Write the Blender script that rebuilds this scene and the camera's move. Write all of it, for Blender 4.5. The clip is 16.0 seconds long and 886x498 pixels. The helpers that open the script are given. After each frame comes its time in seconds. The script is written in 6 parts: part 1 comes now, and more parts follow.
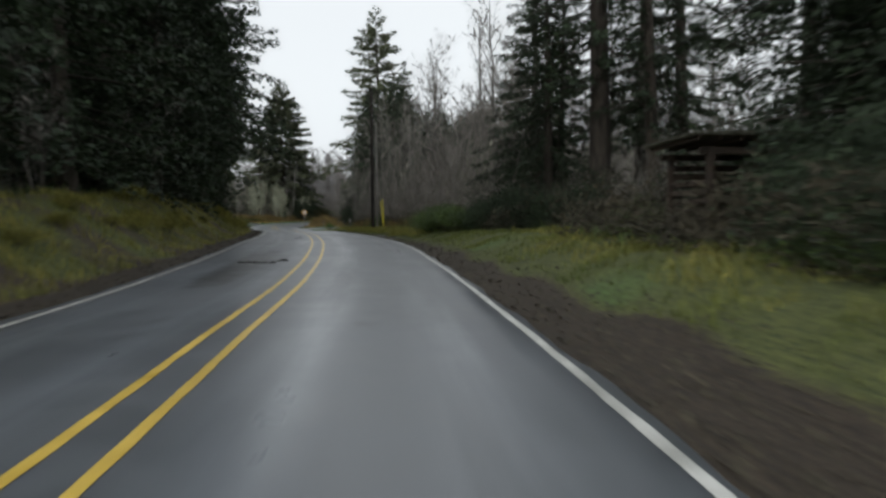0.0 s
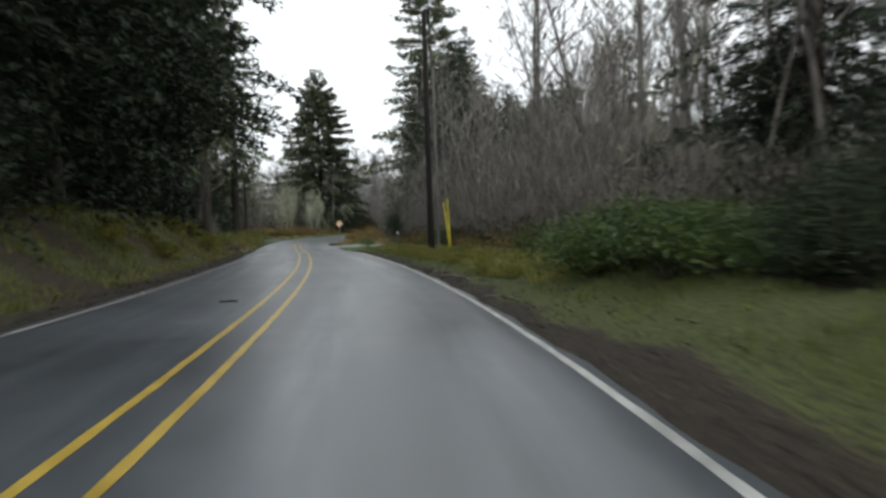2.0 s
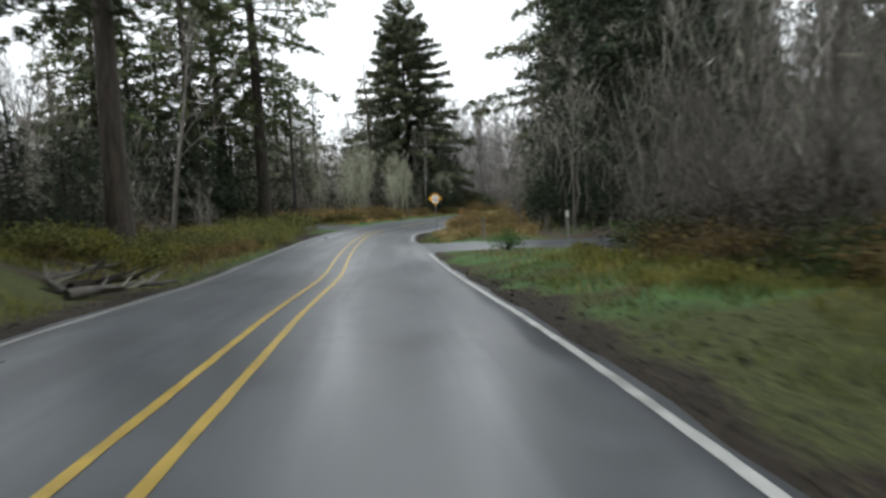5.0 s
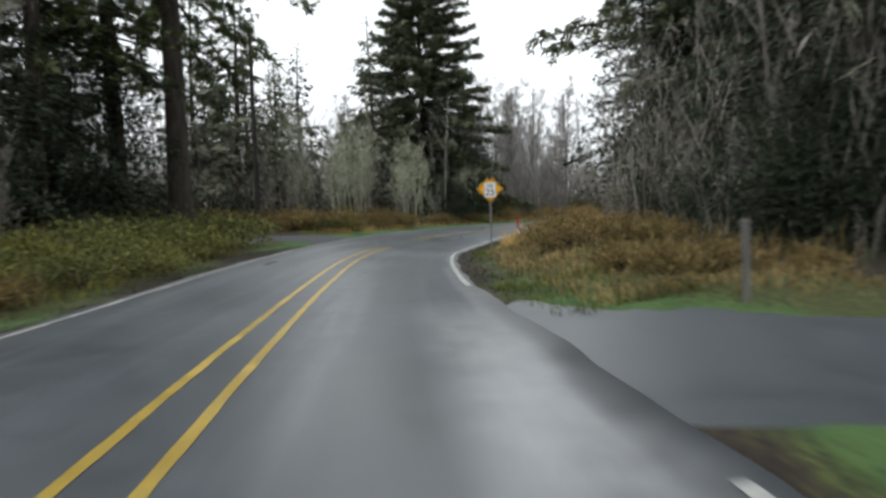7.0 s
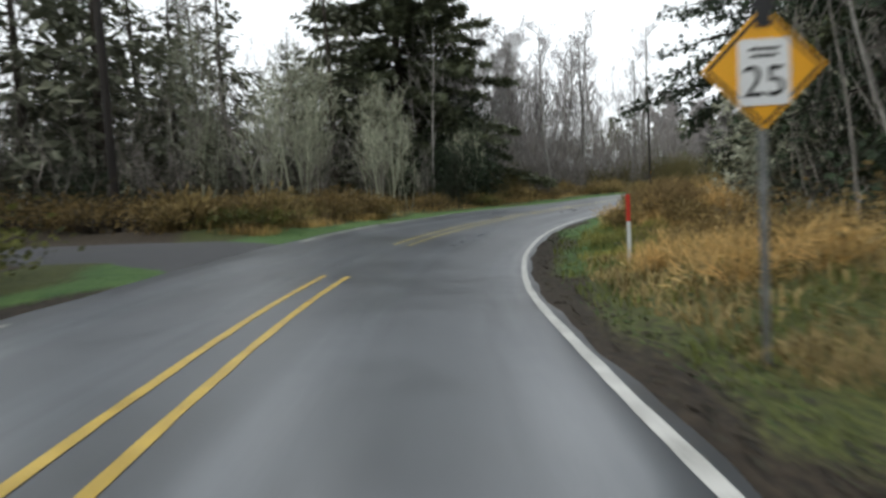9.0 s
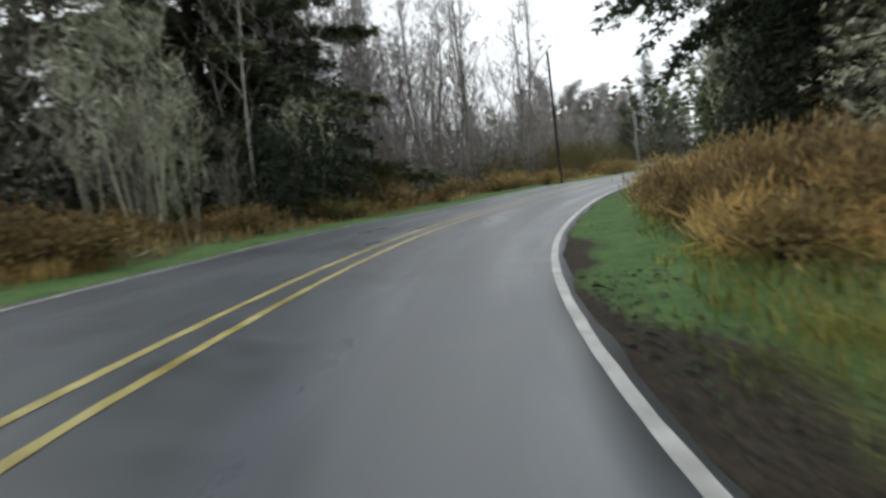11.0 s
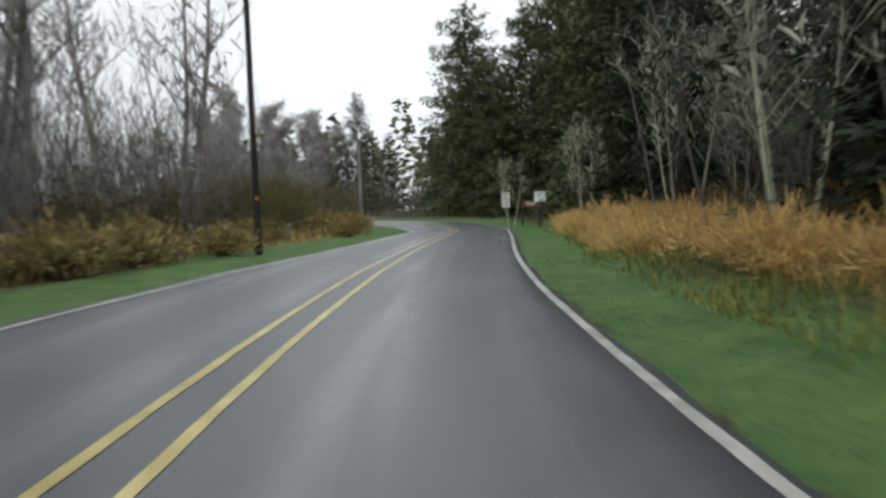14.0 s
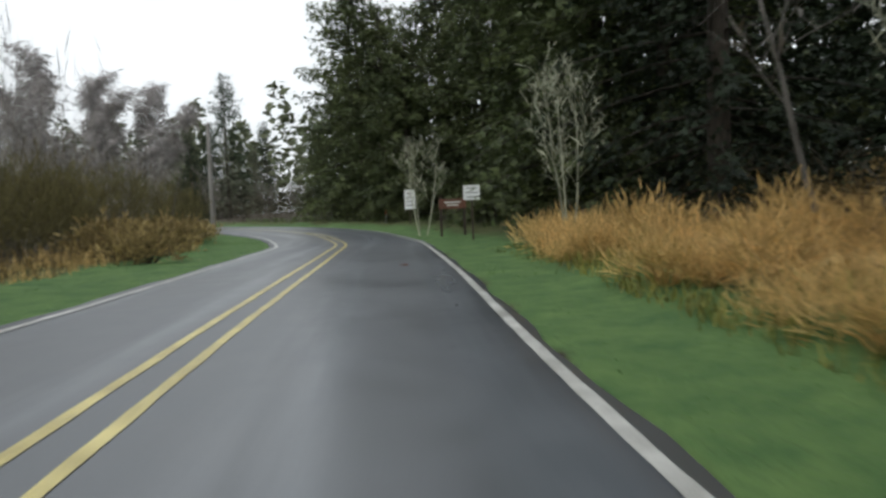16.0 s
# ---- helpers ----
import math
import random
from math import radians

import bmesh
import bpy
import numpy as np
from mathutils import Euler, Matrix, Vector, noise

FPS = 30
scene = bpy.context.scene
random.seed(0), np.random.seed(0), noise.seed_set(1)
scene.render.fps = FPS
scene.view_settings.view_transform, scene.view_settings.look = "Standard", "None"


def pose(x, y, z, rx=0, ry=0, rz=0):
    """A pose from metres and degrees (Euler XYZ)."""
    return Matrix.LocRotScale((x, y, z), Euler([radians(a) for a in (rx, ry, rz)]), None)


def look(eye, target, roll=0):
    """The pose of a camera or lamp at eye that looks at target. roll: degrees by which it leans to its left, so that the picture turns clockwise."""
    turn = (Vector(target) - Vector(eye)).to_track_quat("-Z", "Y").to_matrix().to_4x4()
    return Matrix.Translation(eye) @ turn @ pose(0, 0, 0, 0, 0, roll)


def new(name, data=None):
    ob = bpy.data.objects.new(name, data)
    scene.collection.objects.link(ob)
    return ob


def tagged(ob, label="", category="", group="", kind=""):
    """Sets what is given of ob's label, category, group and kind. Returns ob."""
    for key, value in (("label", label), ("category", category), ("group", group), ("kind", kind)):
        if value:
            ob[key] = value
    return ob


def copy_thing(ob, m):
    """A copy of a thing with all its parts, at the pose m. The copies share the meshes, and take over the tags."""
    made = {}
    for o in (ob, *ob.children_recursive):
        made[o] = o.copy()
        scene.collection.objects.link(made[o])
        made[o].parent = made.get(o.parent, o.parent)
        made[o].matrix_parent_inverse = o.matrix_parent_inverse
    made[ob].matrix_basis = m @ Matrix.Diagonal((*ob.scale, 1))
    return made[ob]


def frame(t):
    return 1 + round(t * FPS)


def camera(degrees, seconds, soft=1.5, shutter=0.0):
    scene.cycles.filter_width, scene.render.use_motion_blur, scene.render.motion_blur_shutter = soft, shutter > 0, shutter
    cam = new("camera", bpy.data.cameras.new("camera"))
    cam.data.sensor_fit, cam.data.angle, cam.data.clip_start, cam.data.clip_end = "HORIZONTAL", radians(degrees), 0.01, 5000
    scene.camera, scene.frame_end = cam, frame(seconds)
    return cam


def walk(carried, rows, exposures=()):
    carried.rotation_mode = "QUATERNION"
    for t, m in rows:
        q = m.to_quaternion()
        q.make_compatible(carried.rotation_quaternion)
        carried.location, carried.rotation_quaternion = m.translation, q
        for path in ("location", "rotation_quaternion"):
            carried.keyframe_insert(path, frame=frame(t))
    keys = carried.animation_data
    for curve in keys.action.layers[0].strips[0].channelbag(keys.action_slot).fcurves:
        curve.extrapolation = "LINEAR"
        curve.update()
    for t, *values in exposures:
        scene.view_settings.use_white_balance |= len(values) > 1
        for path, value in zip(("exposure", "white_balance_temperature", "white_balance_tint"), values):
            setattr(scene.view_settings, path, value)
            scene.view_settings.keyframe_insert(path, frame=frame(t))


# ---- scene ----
# seconds, place of the lens, heading to the right of north, tilt up, lean
PATH = [
    (0.0, 0.102, 0.237, 1.522, 0.082, -2.857, -0.504),
    (0.5, -0.390, 6.509, 1.514, -0.425, -2.638, -0.851),
    (1.0, -1.036, 12.753, 1.531, -1.503, -2.606, -0.988),
    (1.5, -1.775, 18.985, 1.595, -2.885, -2.674, -1.641),
    (2.0, -2.659, 25.170, 1.697, -4.415, -2.136, -1.881),
    (2.5, -3.721, 31.225, 1.765, -6.026, -2.631, -1.404),
    (3.0, -4.933, 37.108, 1.772, -7.497, -2.990, -1.119),
    (3.5, -6.243, 42.746, 1.743, -9.055, -3.318, -1.485),
    (4.0, -7.617, 48.091, 1.738, -10.308, -3.440, -1.695),
    (4.5, -9.061, 53.572, 1.673, -11.533, -3.825, -2.582),
    (5.0, -10.674, 59.142, 1.601, -12.386, -3.653, -3.090),
    (5.5, -12.358, 64.639, 1.524, -12.866, -3.227, -3.232),
    (6.0, -13.996, 69.893, 1.385, -13.034, -2.789, -2.961),
    (6.5, -15.479, 74.748, 1.231, -12.946, -2.522, -2.213),
    (7.0, -16.990, 79.308, 1.215, -12.703, -2.756, -1.880),
    (7.5, -18.347, 83.676, 1.284, -12.417, -3.323, -1.083),
    (8.0, -19.686, 88.011, 1.247, -12.114, -3.993, -1.484),
    (8.5, -20.894, 92.312, 1.232, -11.831, -4.371, -2.009),
    (9.0, -21.900, 96.480, 1.252, -10.573, -4.351, -3.210),
    (9.5, -22.718, 100.622, 1.248, -8.400, -4.257, -4.665),
    (10.0, -23.361, 104.867, 1.184, -5.535, -4.231, -5.718),
    (10.5, -23.845, 109.333, 1.111, -2.212, -4.400, -5.865),
    (11.0, -24.039, 113.904, 1.029, 1.285, -4.601, -7.128),
    (11.5, -23.895, 118.577, 1.042, 5.578, -3.186, -7.107),
    (12.0, -23.476, 123.213, 1.168, 10.480, -1.971, -6.295),
    (12.5, -22.700, 127.734, 1.351, 15.678, -1.527, -5.199),
    (13.0, -21.631, 131.962, 1.480, 20.153, -2.392, -4.408),
    (13.5, -20.432, 135.854, 1.593, 24.107, -2.511, -3.333),
    (14.0, -19.060, 139.435, 1.650, 27.856, -2.671, -2.219),
    (14.5, -17.435, 142.750, 1.678, 31.058, -2.849, -2.346),
    (15.0, -15.766, 145.823, 1.745, 33.484, -2.584, -2.974),
    (15.5, -14.142, 148.586, 1.803, 35.738, -2.884, -2.649),
    (16.0, -12.465, 151.201, 1.836, 37.224, -2.902, -2.398),
]


def aim(x, y, z, heading, tilt, lean):
    h, e = radians(heading), radians(tilt)
    way = Vector((math.sin(h) * math.cos(e), math.cos(h) * math.cos(e), math.sin(e)))
    return look((x, y, z), Vector((x, y, z)) + way, lean)


cam = camera(66.22, 16.0, soft=2.8, shutter=0.5)
BRIGHTNESS = [(0.0, -0.45), (0.5, -0.23), (1.0, -0.15), (2.0, 0.03), (3.5, 0.21), (4.2, 0.25), (6.5, 0.17), (7.5, 0.05), (8.0, 0.00), (10.5, 0.05), (11.0, -0.10), (11.5, -0.25), (12.0, -0.48), (12.5, -0.47), (13.0, -0.28), (14.0, -0.25), (16.0, -0.25)]
walk(cam, [(row[0], aim(*row[1:])) for row in PATH], [(when, stops, 6300, 7) for when, stops in BRIGHTNESS])

# ---- world: overcast daylight ----
SUN_UP, SUN_TURN = radians(38), radians(215)
world = bpy.data.worlds.new("overcast_sky")
scene.world = world
world.use_nodes = True
wn = world.node_tree.nodes
wl = world.node_tree.links
wn.clear()
sky = wn.new("ShaderNodeTexSky")
sky.sky_type = "NISHITA"
sky.sun_disc = False
sky.sun_elevation, sky.sun_rotation = SUN_UP, SUN_TURN
sky.air_density, sky.dust_density = 1.0, 4.0
grey = wn.new("ShaderNodeHueSaturation")
grey.inputs["Saturation"].default_value = 0.12
wl.new(sky.outputs[0], grey.inputs["Color"])
sky_bg = wn.new("ShaderNodeBackground")
sky_bg.inputs["Strength"].default_value = 0.05
wl.new(grey.outputs[0], sky_bg.inputs["Color"])
cloud = wn.new("ShaderNodeTexNoise")
cloud.inputs["Scale"].default_value = 1.6
cloud.inputs["Detail"].default_value = 4
ramp = wn.new("ShaderNodeValToRGB")
ramp.color_ramp.elements[0].position, ramp.color_ramp.elements[0].color = 0.3, (0.92, 0.94, 0.97, 1)
ramp.color_ramp.elements[1].position, ramp.color_ramp.elements[1].color = 0.75, (0.98, 0.99, 1.0, 1)
wl.new(cloud.outputs["Fac"], ramp.inputs[0])
cloud_bg = wn.new("ShaderNodeBackground")
cloud_bg.inputs["Strength"].default_value = 1.1
wl.new(ramp.outputs[0], cloud_bg.inputs["Color"])
both = wn.new("ShaderNodeAddShader")
wl.new(sky_bg.outputs[0], both.inputs[0])
wl.new(cloud_bg.outputs[0], both.inputs[1])
out = wn.new("ShaderNodeOutputWorld")
wl.new(both.outputs[0], out.inputs["Surface"])

sun_data = bpy.data.lights.new("sun", "SUN")
sun_data.energy, sun_data.angle, sun_data.color = 0.8, radians(25), (1.0, 0.97, 0.92)
sun = new("sun", sun_data)
sun.matrix_world = look((0, 0, 60), (60 * math.sin(SUN_TURN) * -1, 60 * math.cos(SUN_TURN) * -1, 60 - 60 * math.tan(SUN_UP)))
scene.view_settings.exposure = 0.0


# ---- materials ----
def material(name, low, high, scale=4.0, rough=(0.8, 0.95), bump=0.3, fine=40.0, island=0.0, objects=0.0, through_light=0.0, metal=0.0, stretch=(1, 1, 1)):
    """A surface mottled between two colours at two sizes, with relief; island and objects set how far pieces differ in brightness."""
    m = bpy.data.materials.new(name)
    m.use_nodes = True
    n, l = m.node_tree.nodes, m.node_tree.links
    b = n["Principled BSDF"]
    tc = n.new("ShaderNodeTexCoord")
    mp = n.new("ShaderNodeMapping")
    mp.inputs["Scale"].default_value = stretch
    l.new(tc.outputs["Object"], mp.inputs["Vector"])
    a = n.new("ShaderNodeTexNoise")
    a.inputs["Scale"].default_value, a.inputs["Detail"].default_value = scale, 5
    f = n.new("ShaderNodeTexNoise")
    f.inputs["Scale"].default_value, f.inputs["Detail"].default_value = fine, 3
    l.new(mp.outputs[0], a.inputs["Vector"])
    l.new(mp.outputs[0], f.inputs["Vector"])
    add = n.new("ShaderNodeMath")
    add.operation = "MULTIPLY_ADD"
    l.new(f.outputs["Fac"], add.inputs[0])
    add.inputs[1].default_value = 0.45
    l.new(a.outputs["Fac"], add.inputs[2])
    r = n.new("ShaderNodeValToRGB")
    r.color_ramp.elements[0].position, r.color_ramp.elements[0].color = 0.5, (*low, 1)
    r.color_ramp.elements[1].position, r.color_ramp.elements[1].color = 0.95, (*high, 1)
    l.new(add.outputs[0], r.inputs[0])
    colour = r.outputs[0]
    for kind, amount in (("island", island), ("object", objects)):
        if amount:
            if kind == "island":
                src = n.new("ShaderNodeNewGeometry").outputs["Random Per Island"]
            else:
                src = n.new("ShaderNodeObjectInfo").outputs["Random"]
            rg = n.new("ShaderNodeMapRange")
            rg.inputs["To Min"].default_value, rg.inputs["To Max"].default_value = 1 - amount, 1 + amount
            l.new(src, rg.inputs["Value"])
            hs = n.new("ShaderNodeHueSaturation")
            l.new(rg.outputs[0], hs.inputs["Value"])
            l.new(colour, hs.inputs["Color"])
            colour = hs.outputs[0]
    l.new(colour, b.inputs["Base Color"])
    rr = n.new("ShaderNodeMapRange")
    rr.inputs["From Min"].default_value, rr.inputs["From Max"].default_value = 0.3, 0.7
    rr.inputs["To Min"].default_value, rr.inputs["To Max"].default_value = rough
    l.new(a.outputs["Fac"], rr.inputs["Value"])
    l.new(rr.outputs[0], b.inputs["Roughness"])
    b.inputs["Metallic"].default_value = metal
    if bump:
        bp = n.new("ShaderNodeBump")
        bp.inputs["Strength"].default_value, bp.inputs["Distance"].default_value = bump, 0.02
        l.new(f.outputs["Fac"], bp.inputs["Height"])
        l.new(bp.outputs[0], b.inputs["Normal"])
    if through_light:
        t = n.new("ShaderNodeBsdfTranslucent")
        l.new(colour, t.inputs["Color"])
        mix = n.new("ShaderNodeMixShader")
        mix.inputs[0].default_value = through_light
        l.new(b.outputs[0], mix.inputs[1])
        l.new(t.outputs[0], mix.inputs[2])
        l.new(mix.outputs[0], n["Material Output"].inputs["Surface"])
    return m


def asphalt_material():
    """Damp worn asphalt: broad wet and dry patches, aggregate grain and fine relief."""
    m = bpy.data.materials.new("damp_asphalt")
    m.use_nodes = True
    n, l = m.node_tree.nodes, m.node_tree.links
    b = n["Principled BSDF"]
    tc = n.new("ShaderNodeTexCoord")
    big = n.new("ShaderNodeTexNoise")
    big.inputs["Scale"].default_value, big.inputs["Detail"].default_value = 0.22, 4
    mid = n.new("ShaderNodeTexNoise")
    mid.inputs["Scale"].default_value, mid.inputs["Detail"].default_value = 2.2, 4
    grain = n.new("ShaderNodeTexNoise")
    grain.inputs["Scale"].default_value, grain.inputs["Detail"].default_value = 90, 2
    for x in (big, mid, grain):
        l.new(tc.outputs["Object"], x.inputs["Vector"])
    mx = n.new("ShaderNodeMix")
    mx.data_type = "FLOAT"
    mx.inputs["Factor"].default_value = 0.35
    l.new(big.outputs["Fac"], mx.inputs["A"])
    l.new(mid.outputs["Fac"], mx.inputs["B"])
    # tyre-polished tracks with painted sky sheen along both lanes, broken up by noise stretched along the road
    b.inputs["Specular IOR Level"].default_value = 1.0
    lane = n.new("ShaderNodeAttribute")
    lane.attribute_name = "lane"
    sep = n.new("ShaderNodeSeparateXYZ")
    l.new(lane.outputs["Vector"], sep.inputs[0])
    tracks = None
    for centre in (-4.1, -2.6, -0.85, 0.75):
        d = n.new("ShaderNodeMath")
        d.operation = "SUBTRACT"
        l.new(sep.outputs["X"], d.inputs[0])
        d.inputs[1].default_value = centre
        ab = n.new("ShaderNodeMath")
        ab.operation = "ABSOLUTE"
        l.new(d.outputs[0], ab.inputs[0])
        mr = n.new("ShaderNodeMapRange")
        mr.interpolation_type = "SMOOTHSTEP"
        mr.inputs["From Min"].default_value, mr.inputs["From Max"].default_value = 0.1, 0.6
        mr.inputs["To Min"].default_value, mr.inputs["To Max"].default_value = 1.0, 0.0
        l.new(ab.outputs[0], mr.inputs["Value"])
        if tracks is None:
            tracks = mr.outputs[0]
        else:
            mm = n.new("ShaderNodeMath")
            mm.operation = "MAXIMUM"
            l.new(tracks, mm.inputs[0])
            l.new(mr.outputs[0], mm.inputs[1])
            tracks = mm.outputs[0]
    sc = n.new("ShaderNodeVectorMath")
    sc.operation = "MULTIPLY"
    sc.inputs[1].default_value = (1.3, 0.10, 1.0)
    l.new(lane.outputs["Vector"], sc.inputs[0])
    streak = n.new("ShaderNodeTexNoise")
    streak.inputs["Scale"].default_value, streak.inputs["Detail"].default_value = 1.0, 4
    l.new(sc.outputs[0], streak.inputs["Vector"])
    sm = n.new("ShaderNodeMapRange")
    sm.inputs["From Min"].default_value, sm.inputs["From Max"].default_value = 0.38, 0.68
    l.new(streak.outputs["Fac"], sm.inputs["Value"])
    tm = n.new("ShaderNodeMath")
    tm.operation = "MULTIPLY"
    l.new(tracks, tm.inputs[0])
    l.new(sm.outputs[0], tm.inputs[1])
    r = n.new("ShaderNodeValToRGB")
    r.color_ramp.elements[0].position, r.color_ramp.elements[0].color = 0.34, (0.054, 0.060, 0.068, 1)
    r.color_ramp.elements[1].position, r.color_ramp.elements[1].color = 0.66, (0.105, 0.116, 0.130, 1)
    l.new(mx.outputs["Result"], r.inputs[0])
    g = n.new("ShaderNodeMapRange")
    g.inputs["To Min"].default_value, g.inputs["To Max"].default_value = 0.72, 1.28
    l.new(grain.outputs["Fac"], g.inputs["Value"])
    hs = n.new("ShaderNodeHueSaturation")
    l.new(g.outputs[0], hs.inputs["Value"])
    # lighter track colour imitates sky reflected in the worn asphalt
    sheen = n.new("ShaderNodeMix")
    sheen.data_type = "RGBA"
    l.new(tm.outputs[0], sheen.inputs["Factor"])
    l.new(r.outputs[0], sheen.inputs["A"])
    sheen.inputs["B"].default_value = (0.142, 0.156, 0.175, 1)
    # damp stains left by standing water
    damp = n.new("ShaderNodeAttribute")
    damp.attribute_name = "damp"
    ragged = n.new("ShaderNodeMath")
    ragged.operation = "MULTIPLY_ADD"
    l.new(mid.outputs["Fac"], ragged.inputs[0])
    ragged.inputs[1].default_value = 0.9
    l.new(damp.outputs["Fac"], ragged.inputs[2])
    wet = n.new("ShaderNodeMapRange")
    wet.interpolation_type = "SMOOTHSTEP"
    wet.inputs["From Min"].default_value, wet.inputs["From Max"].default_value = 0.83, 1.25
    l.new(ragged.outputs[0], wet.inputs["Value"])
    stain = n.new("ShaderNodeMix")
    stain.data_type = "RGBA"
    l.new(wet.outputs[0], stain.inputs["Factor"])
    l.new(sheen.outputs["Result"], stain.inputs["A"])
    stain.inputs["B"].default_value = (0.020, 0.021, 0.022, 1)
    # pale grit carried onto the road from the driveway
    grit = n.new("ShaderNodeAttribute")
    grit.attribute_name = "grit"
    gm = n.new("ShaderNodeMath")
    gm.operation = "MULTIPLY"
    l.new(grit.outputs["Fac"], gm.inputs[0])
    l.new(mid.outputs["Fac"], gm.inputs[1])
    dusty = n.new("ShaderNodeMix")
    dusty.data_type = "RGBA"
    l.new(gm.outputs[0], dusty.inputs["Factor"])
    l.new(stain.outputs["Result"], dusty.inputs["A"])
    dusty.inputs["B"].default_value = (0.38, 0.385, 0.39, 1)
    l.new(dusty.outputs["Result"], hs.inputs["Color"])
    l.new(hs.outputs[0], b.inputs["Base Color"])
    rr = n.new("ShaderNodeMapRange")
    rr.inputs["From Min"].default_value, rr.inputs["From Max"].default_value = 0.35, 0.65
    rr.inputs["To Min"].default_value, rr.inputs["To Max"].default_value = 0.34, 0.47
    l.new(mx.outputs["Result"], rr.inputs["Value"])
    sub = n.new("ShaderNodeMath")
    sub.operation = "MULTIPLY_ADD"
    l.new(tm.outputs[0], sub.inputs[0])
    sub.inputs[1].default_value = -0.12
    l.new(rr.outputs[0], sub.inputs[2])
    l.new(sub.outputs[0], b.inputs["Roughness"])
    bp = n.new("ShaderNodeBump")
    bp.inputs["Strength"].default_value, bp.inputs["Distance"].default_value = 0.04, 0.004
    l.new(grain.outputs["Fac"], bp.inputs["Height"])
    l.new(bp.outputs[0], b.inputs["Normal"])
    return m


def ground_material():
    """Forest floor, bare soil, lush turf and dry turf, blended by the cover attribute of the ground."""
    m = bpy.data.materials.new("ground_cover")
    m.use_nodes = True
    n, l = m.node_tree.nodes, m.node_tree.links
    b = n["Principled BSDF"]
    b.inputs["Roughness"].default_value = 0.95
    tc = n.new("ShaderNodeTexCoord")
    at = n.new("ShaderNodeAttribute")
    at.attribute_name = "cover"
    sp = n.new("ShaderNodeSeparateColor")
    l.new(at.outputs["Color"], sp.inputs[0])
    big = n.new("ShaderNodeTexNoise")
    big.inputs["Scale"].default_value, big.inputs["Detail"].default_value = 0.9, 6
    fine = n.new("ShaderNodeTexNoise")
    fine.inputs["Scale"].default_value, fine.inputs["Detail"].default_value = 14, 5
    for x in (big, fine):
        l.new(tc.outputs["Object"], x.inputs["Vector"])

    def pair(low, high, src):
        r = n.new("ShaderNodeValToRGB")
        r.color_ramp.elements[0].position, r.color_ramp.elements[0].color = 0.35, (*low, 1)
        r.color_ramp.elements[1].position, r.color_ramp.elements[1].color = 0.68, (*high, 1)
        l.new(src.outputs["Fac"], r.inputs[0])
        return r.outputs[0]

    blend = n.new("ShaderNodeTexNoise")
    blend.inputs["Scale"].default_value, blend.inputs["Detail"].default_value, blend.inputs["Roughness"].default_value = 1.6, 9, 0.72
    l.new(tc.outputs["Object"], blend.inputs["Vector"])
    colour = pair((0.030, 0.024, 0.016), (0.085, 0.062, 0.038), fine)
    layers = (("Red", pair((0.012, 0.009, 0.006), (0.060, 0.043, 0.026), fine)),
              # low colour of the dry turf is darkened for shadows between blades
              ("Blue", pair((0.026, 0.038, 0.010), (0.125, 0.135, 0.034), fine)),
              ("Green", pair((0.046, 0.112, 0.030), (0.126, 0.212, 0.058), blend)))
    for channel, top in layers:
        jag = n.new("ShaderNodeMath")
        jag.operation = "MULTIPLY_ADD"
        l.new(fine.outputs["Fac"], jag.inputs[0])
        jag.inputs[1].default_value = 0.8
        l.new(sp.outputs[channel], jag.inputs[2])
        edge = n.new("ShaderNodeMapRange")
        edge.inputs["From Min"].default_value, edge.inputs["From Max"].default_value = 0.75, 1.05
        l.new(jag.outputs[0], edge.inputs["Value"])
        mx = n.new("ShaderNodeMix")
        mx.data_type = "RGBA"
        l.new(edge.outputs[0], mx.inputs["Factor"])
        l.new(colour, mx.inputs["A"])
        l.new(top, mx.inputs["B"])
        colour = mx.outputs["Result"]
    l.new(colour, b.inputs["Base Color"])
    bp = n.new("ShaderNodeBump")
    bp.inputs["Strength"].default_value, bp.inputs["Distance"].default_value = 0.8, 0.06
    l.new(fine.outputs["Fac"], bp.inputs["Height"])
    l.new(bp.outputs[0], b.inputs["Normal"])
    return m


ASPHALT = asphalt_material()
GROUND = ground_material()
PAINT_Y = material("worn_yellow_paint", (0.40, 0.27, 0.035), (0.72, 0.51, 0.10), 3.0, (0.28, 0.45), 0.3, 60)
# yellow for the later stretch, whitened in place of wet glare
PAINT_GLARE = material("glare_paled_yellow_paint", (0.36, 0.29, 0.080), (0.74, 0.64, 0.27), 2.2, (0.28, 0.45), 0.3, 45)
PAINT_W = material("worn_white_paint", (0.30, 0.30, 0.275), (0.68, 0.675, 0.64), 3.0, (0.28, 0.45), 0.3, 60)
GRAVEL = material("damp_gravel", (0.045, 0.045, 0.047), (0.105, 0.106, 0.110), 1.2, (0.6, 0.9), 0.8, 45)
NEEDLE = material("spruce_needles", (0.012, 0.024, 0.011), (0.040, 0.060, 0.027), 1.2, (0.7, 0.9), 0, 20, island=0.5, objects=0.25, through_light=0.08)
# mossy needles, paled further to stand in for haze over distance
NEEDLE_L = material("hazed_mossy_needles", (0.055, 0.070, 0.036), (0.140, 0.152, 0.082), 1.2, (0.6, 0.85), 0, 20, island=0.5, objects=0.2, through_light=0.2)
BARK = material("dark_conifer_bark", (0.022, 0.018, 0.014), (0.085, 0.070, 0.055), 2.0, (0.85, 0.98), 0.9, 22, objects=0.25, stretch=(3, 3, 0.6))
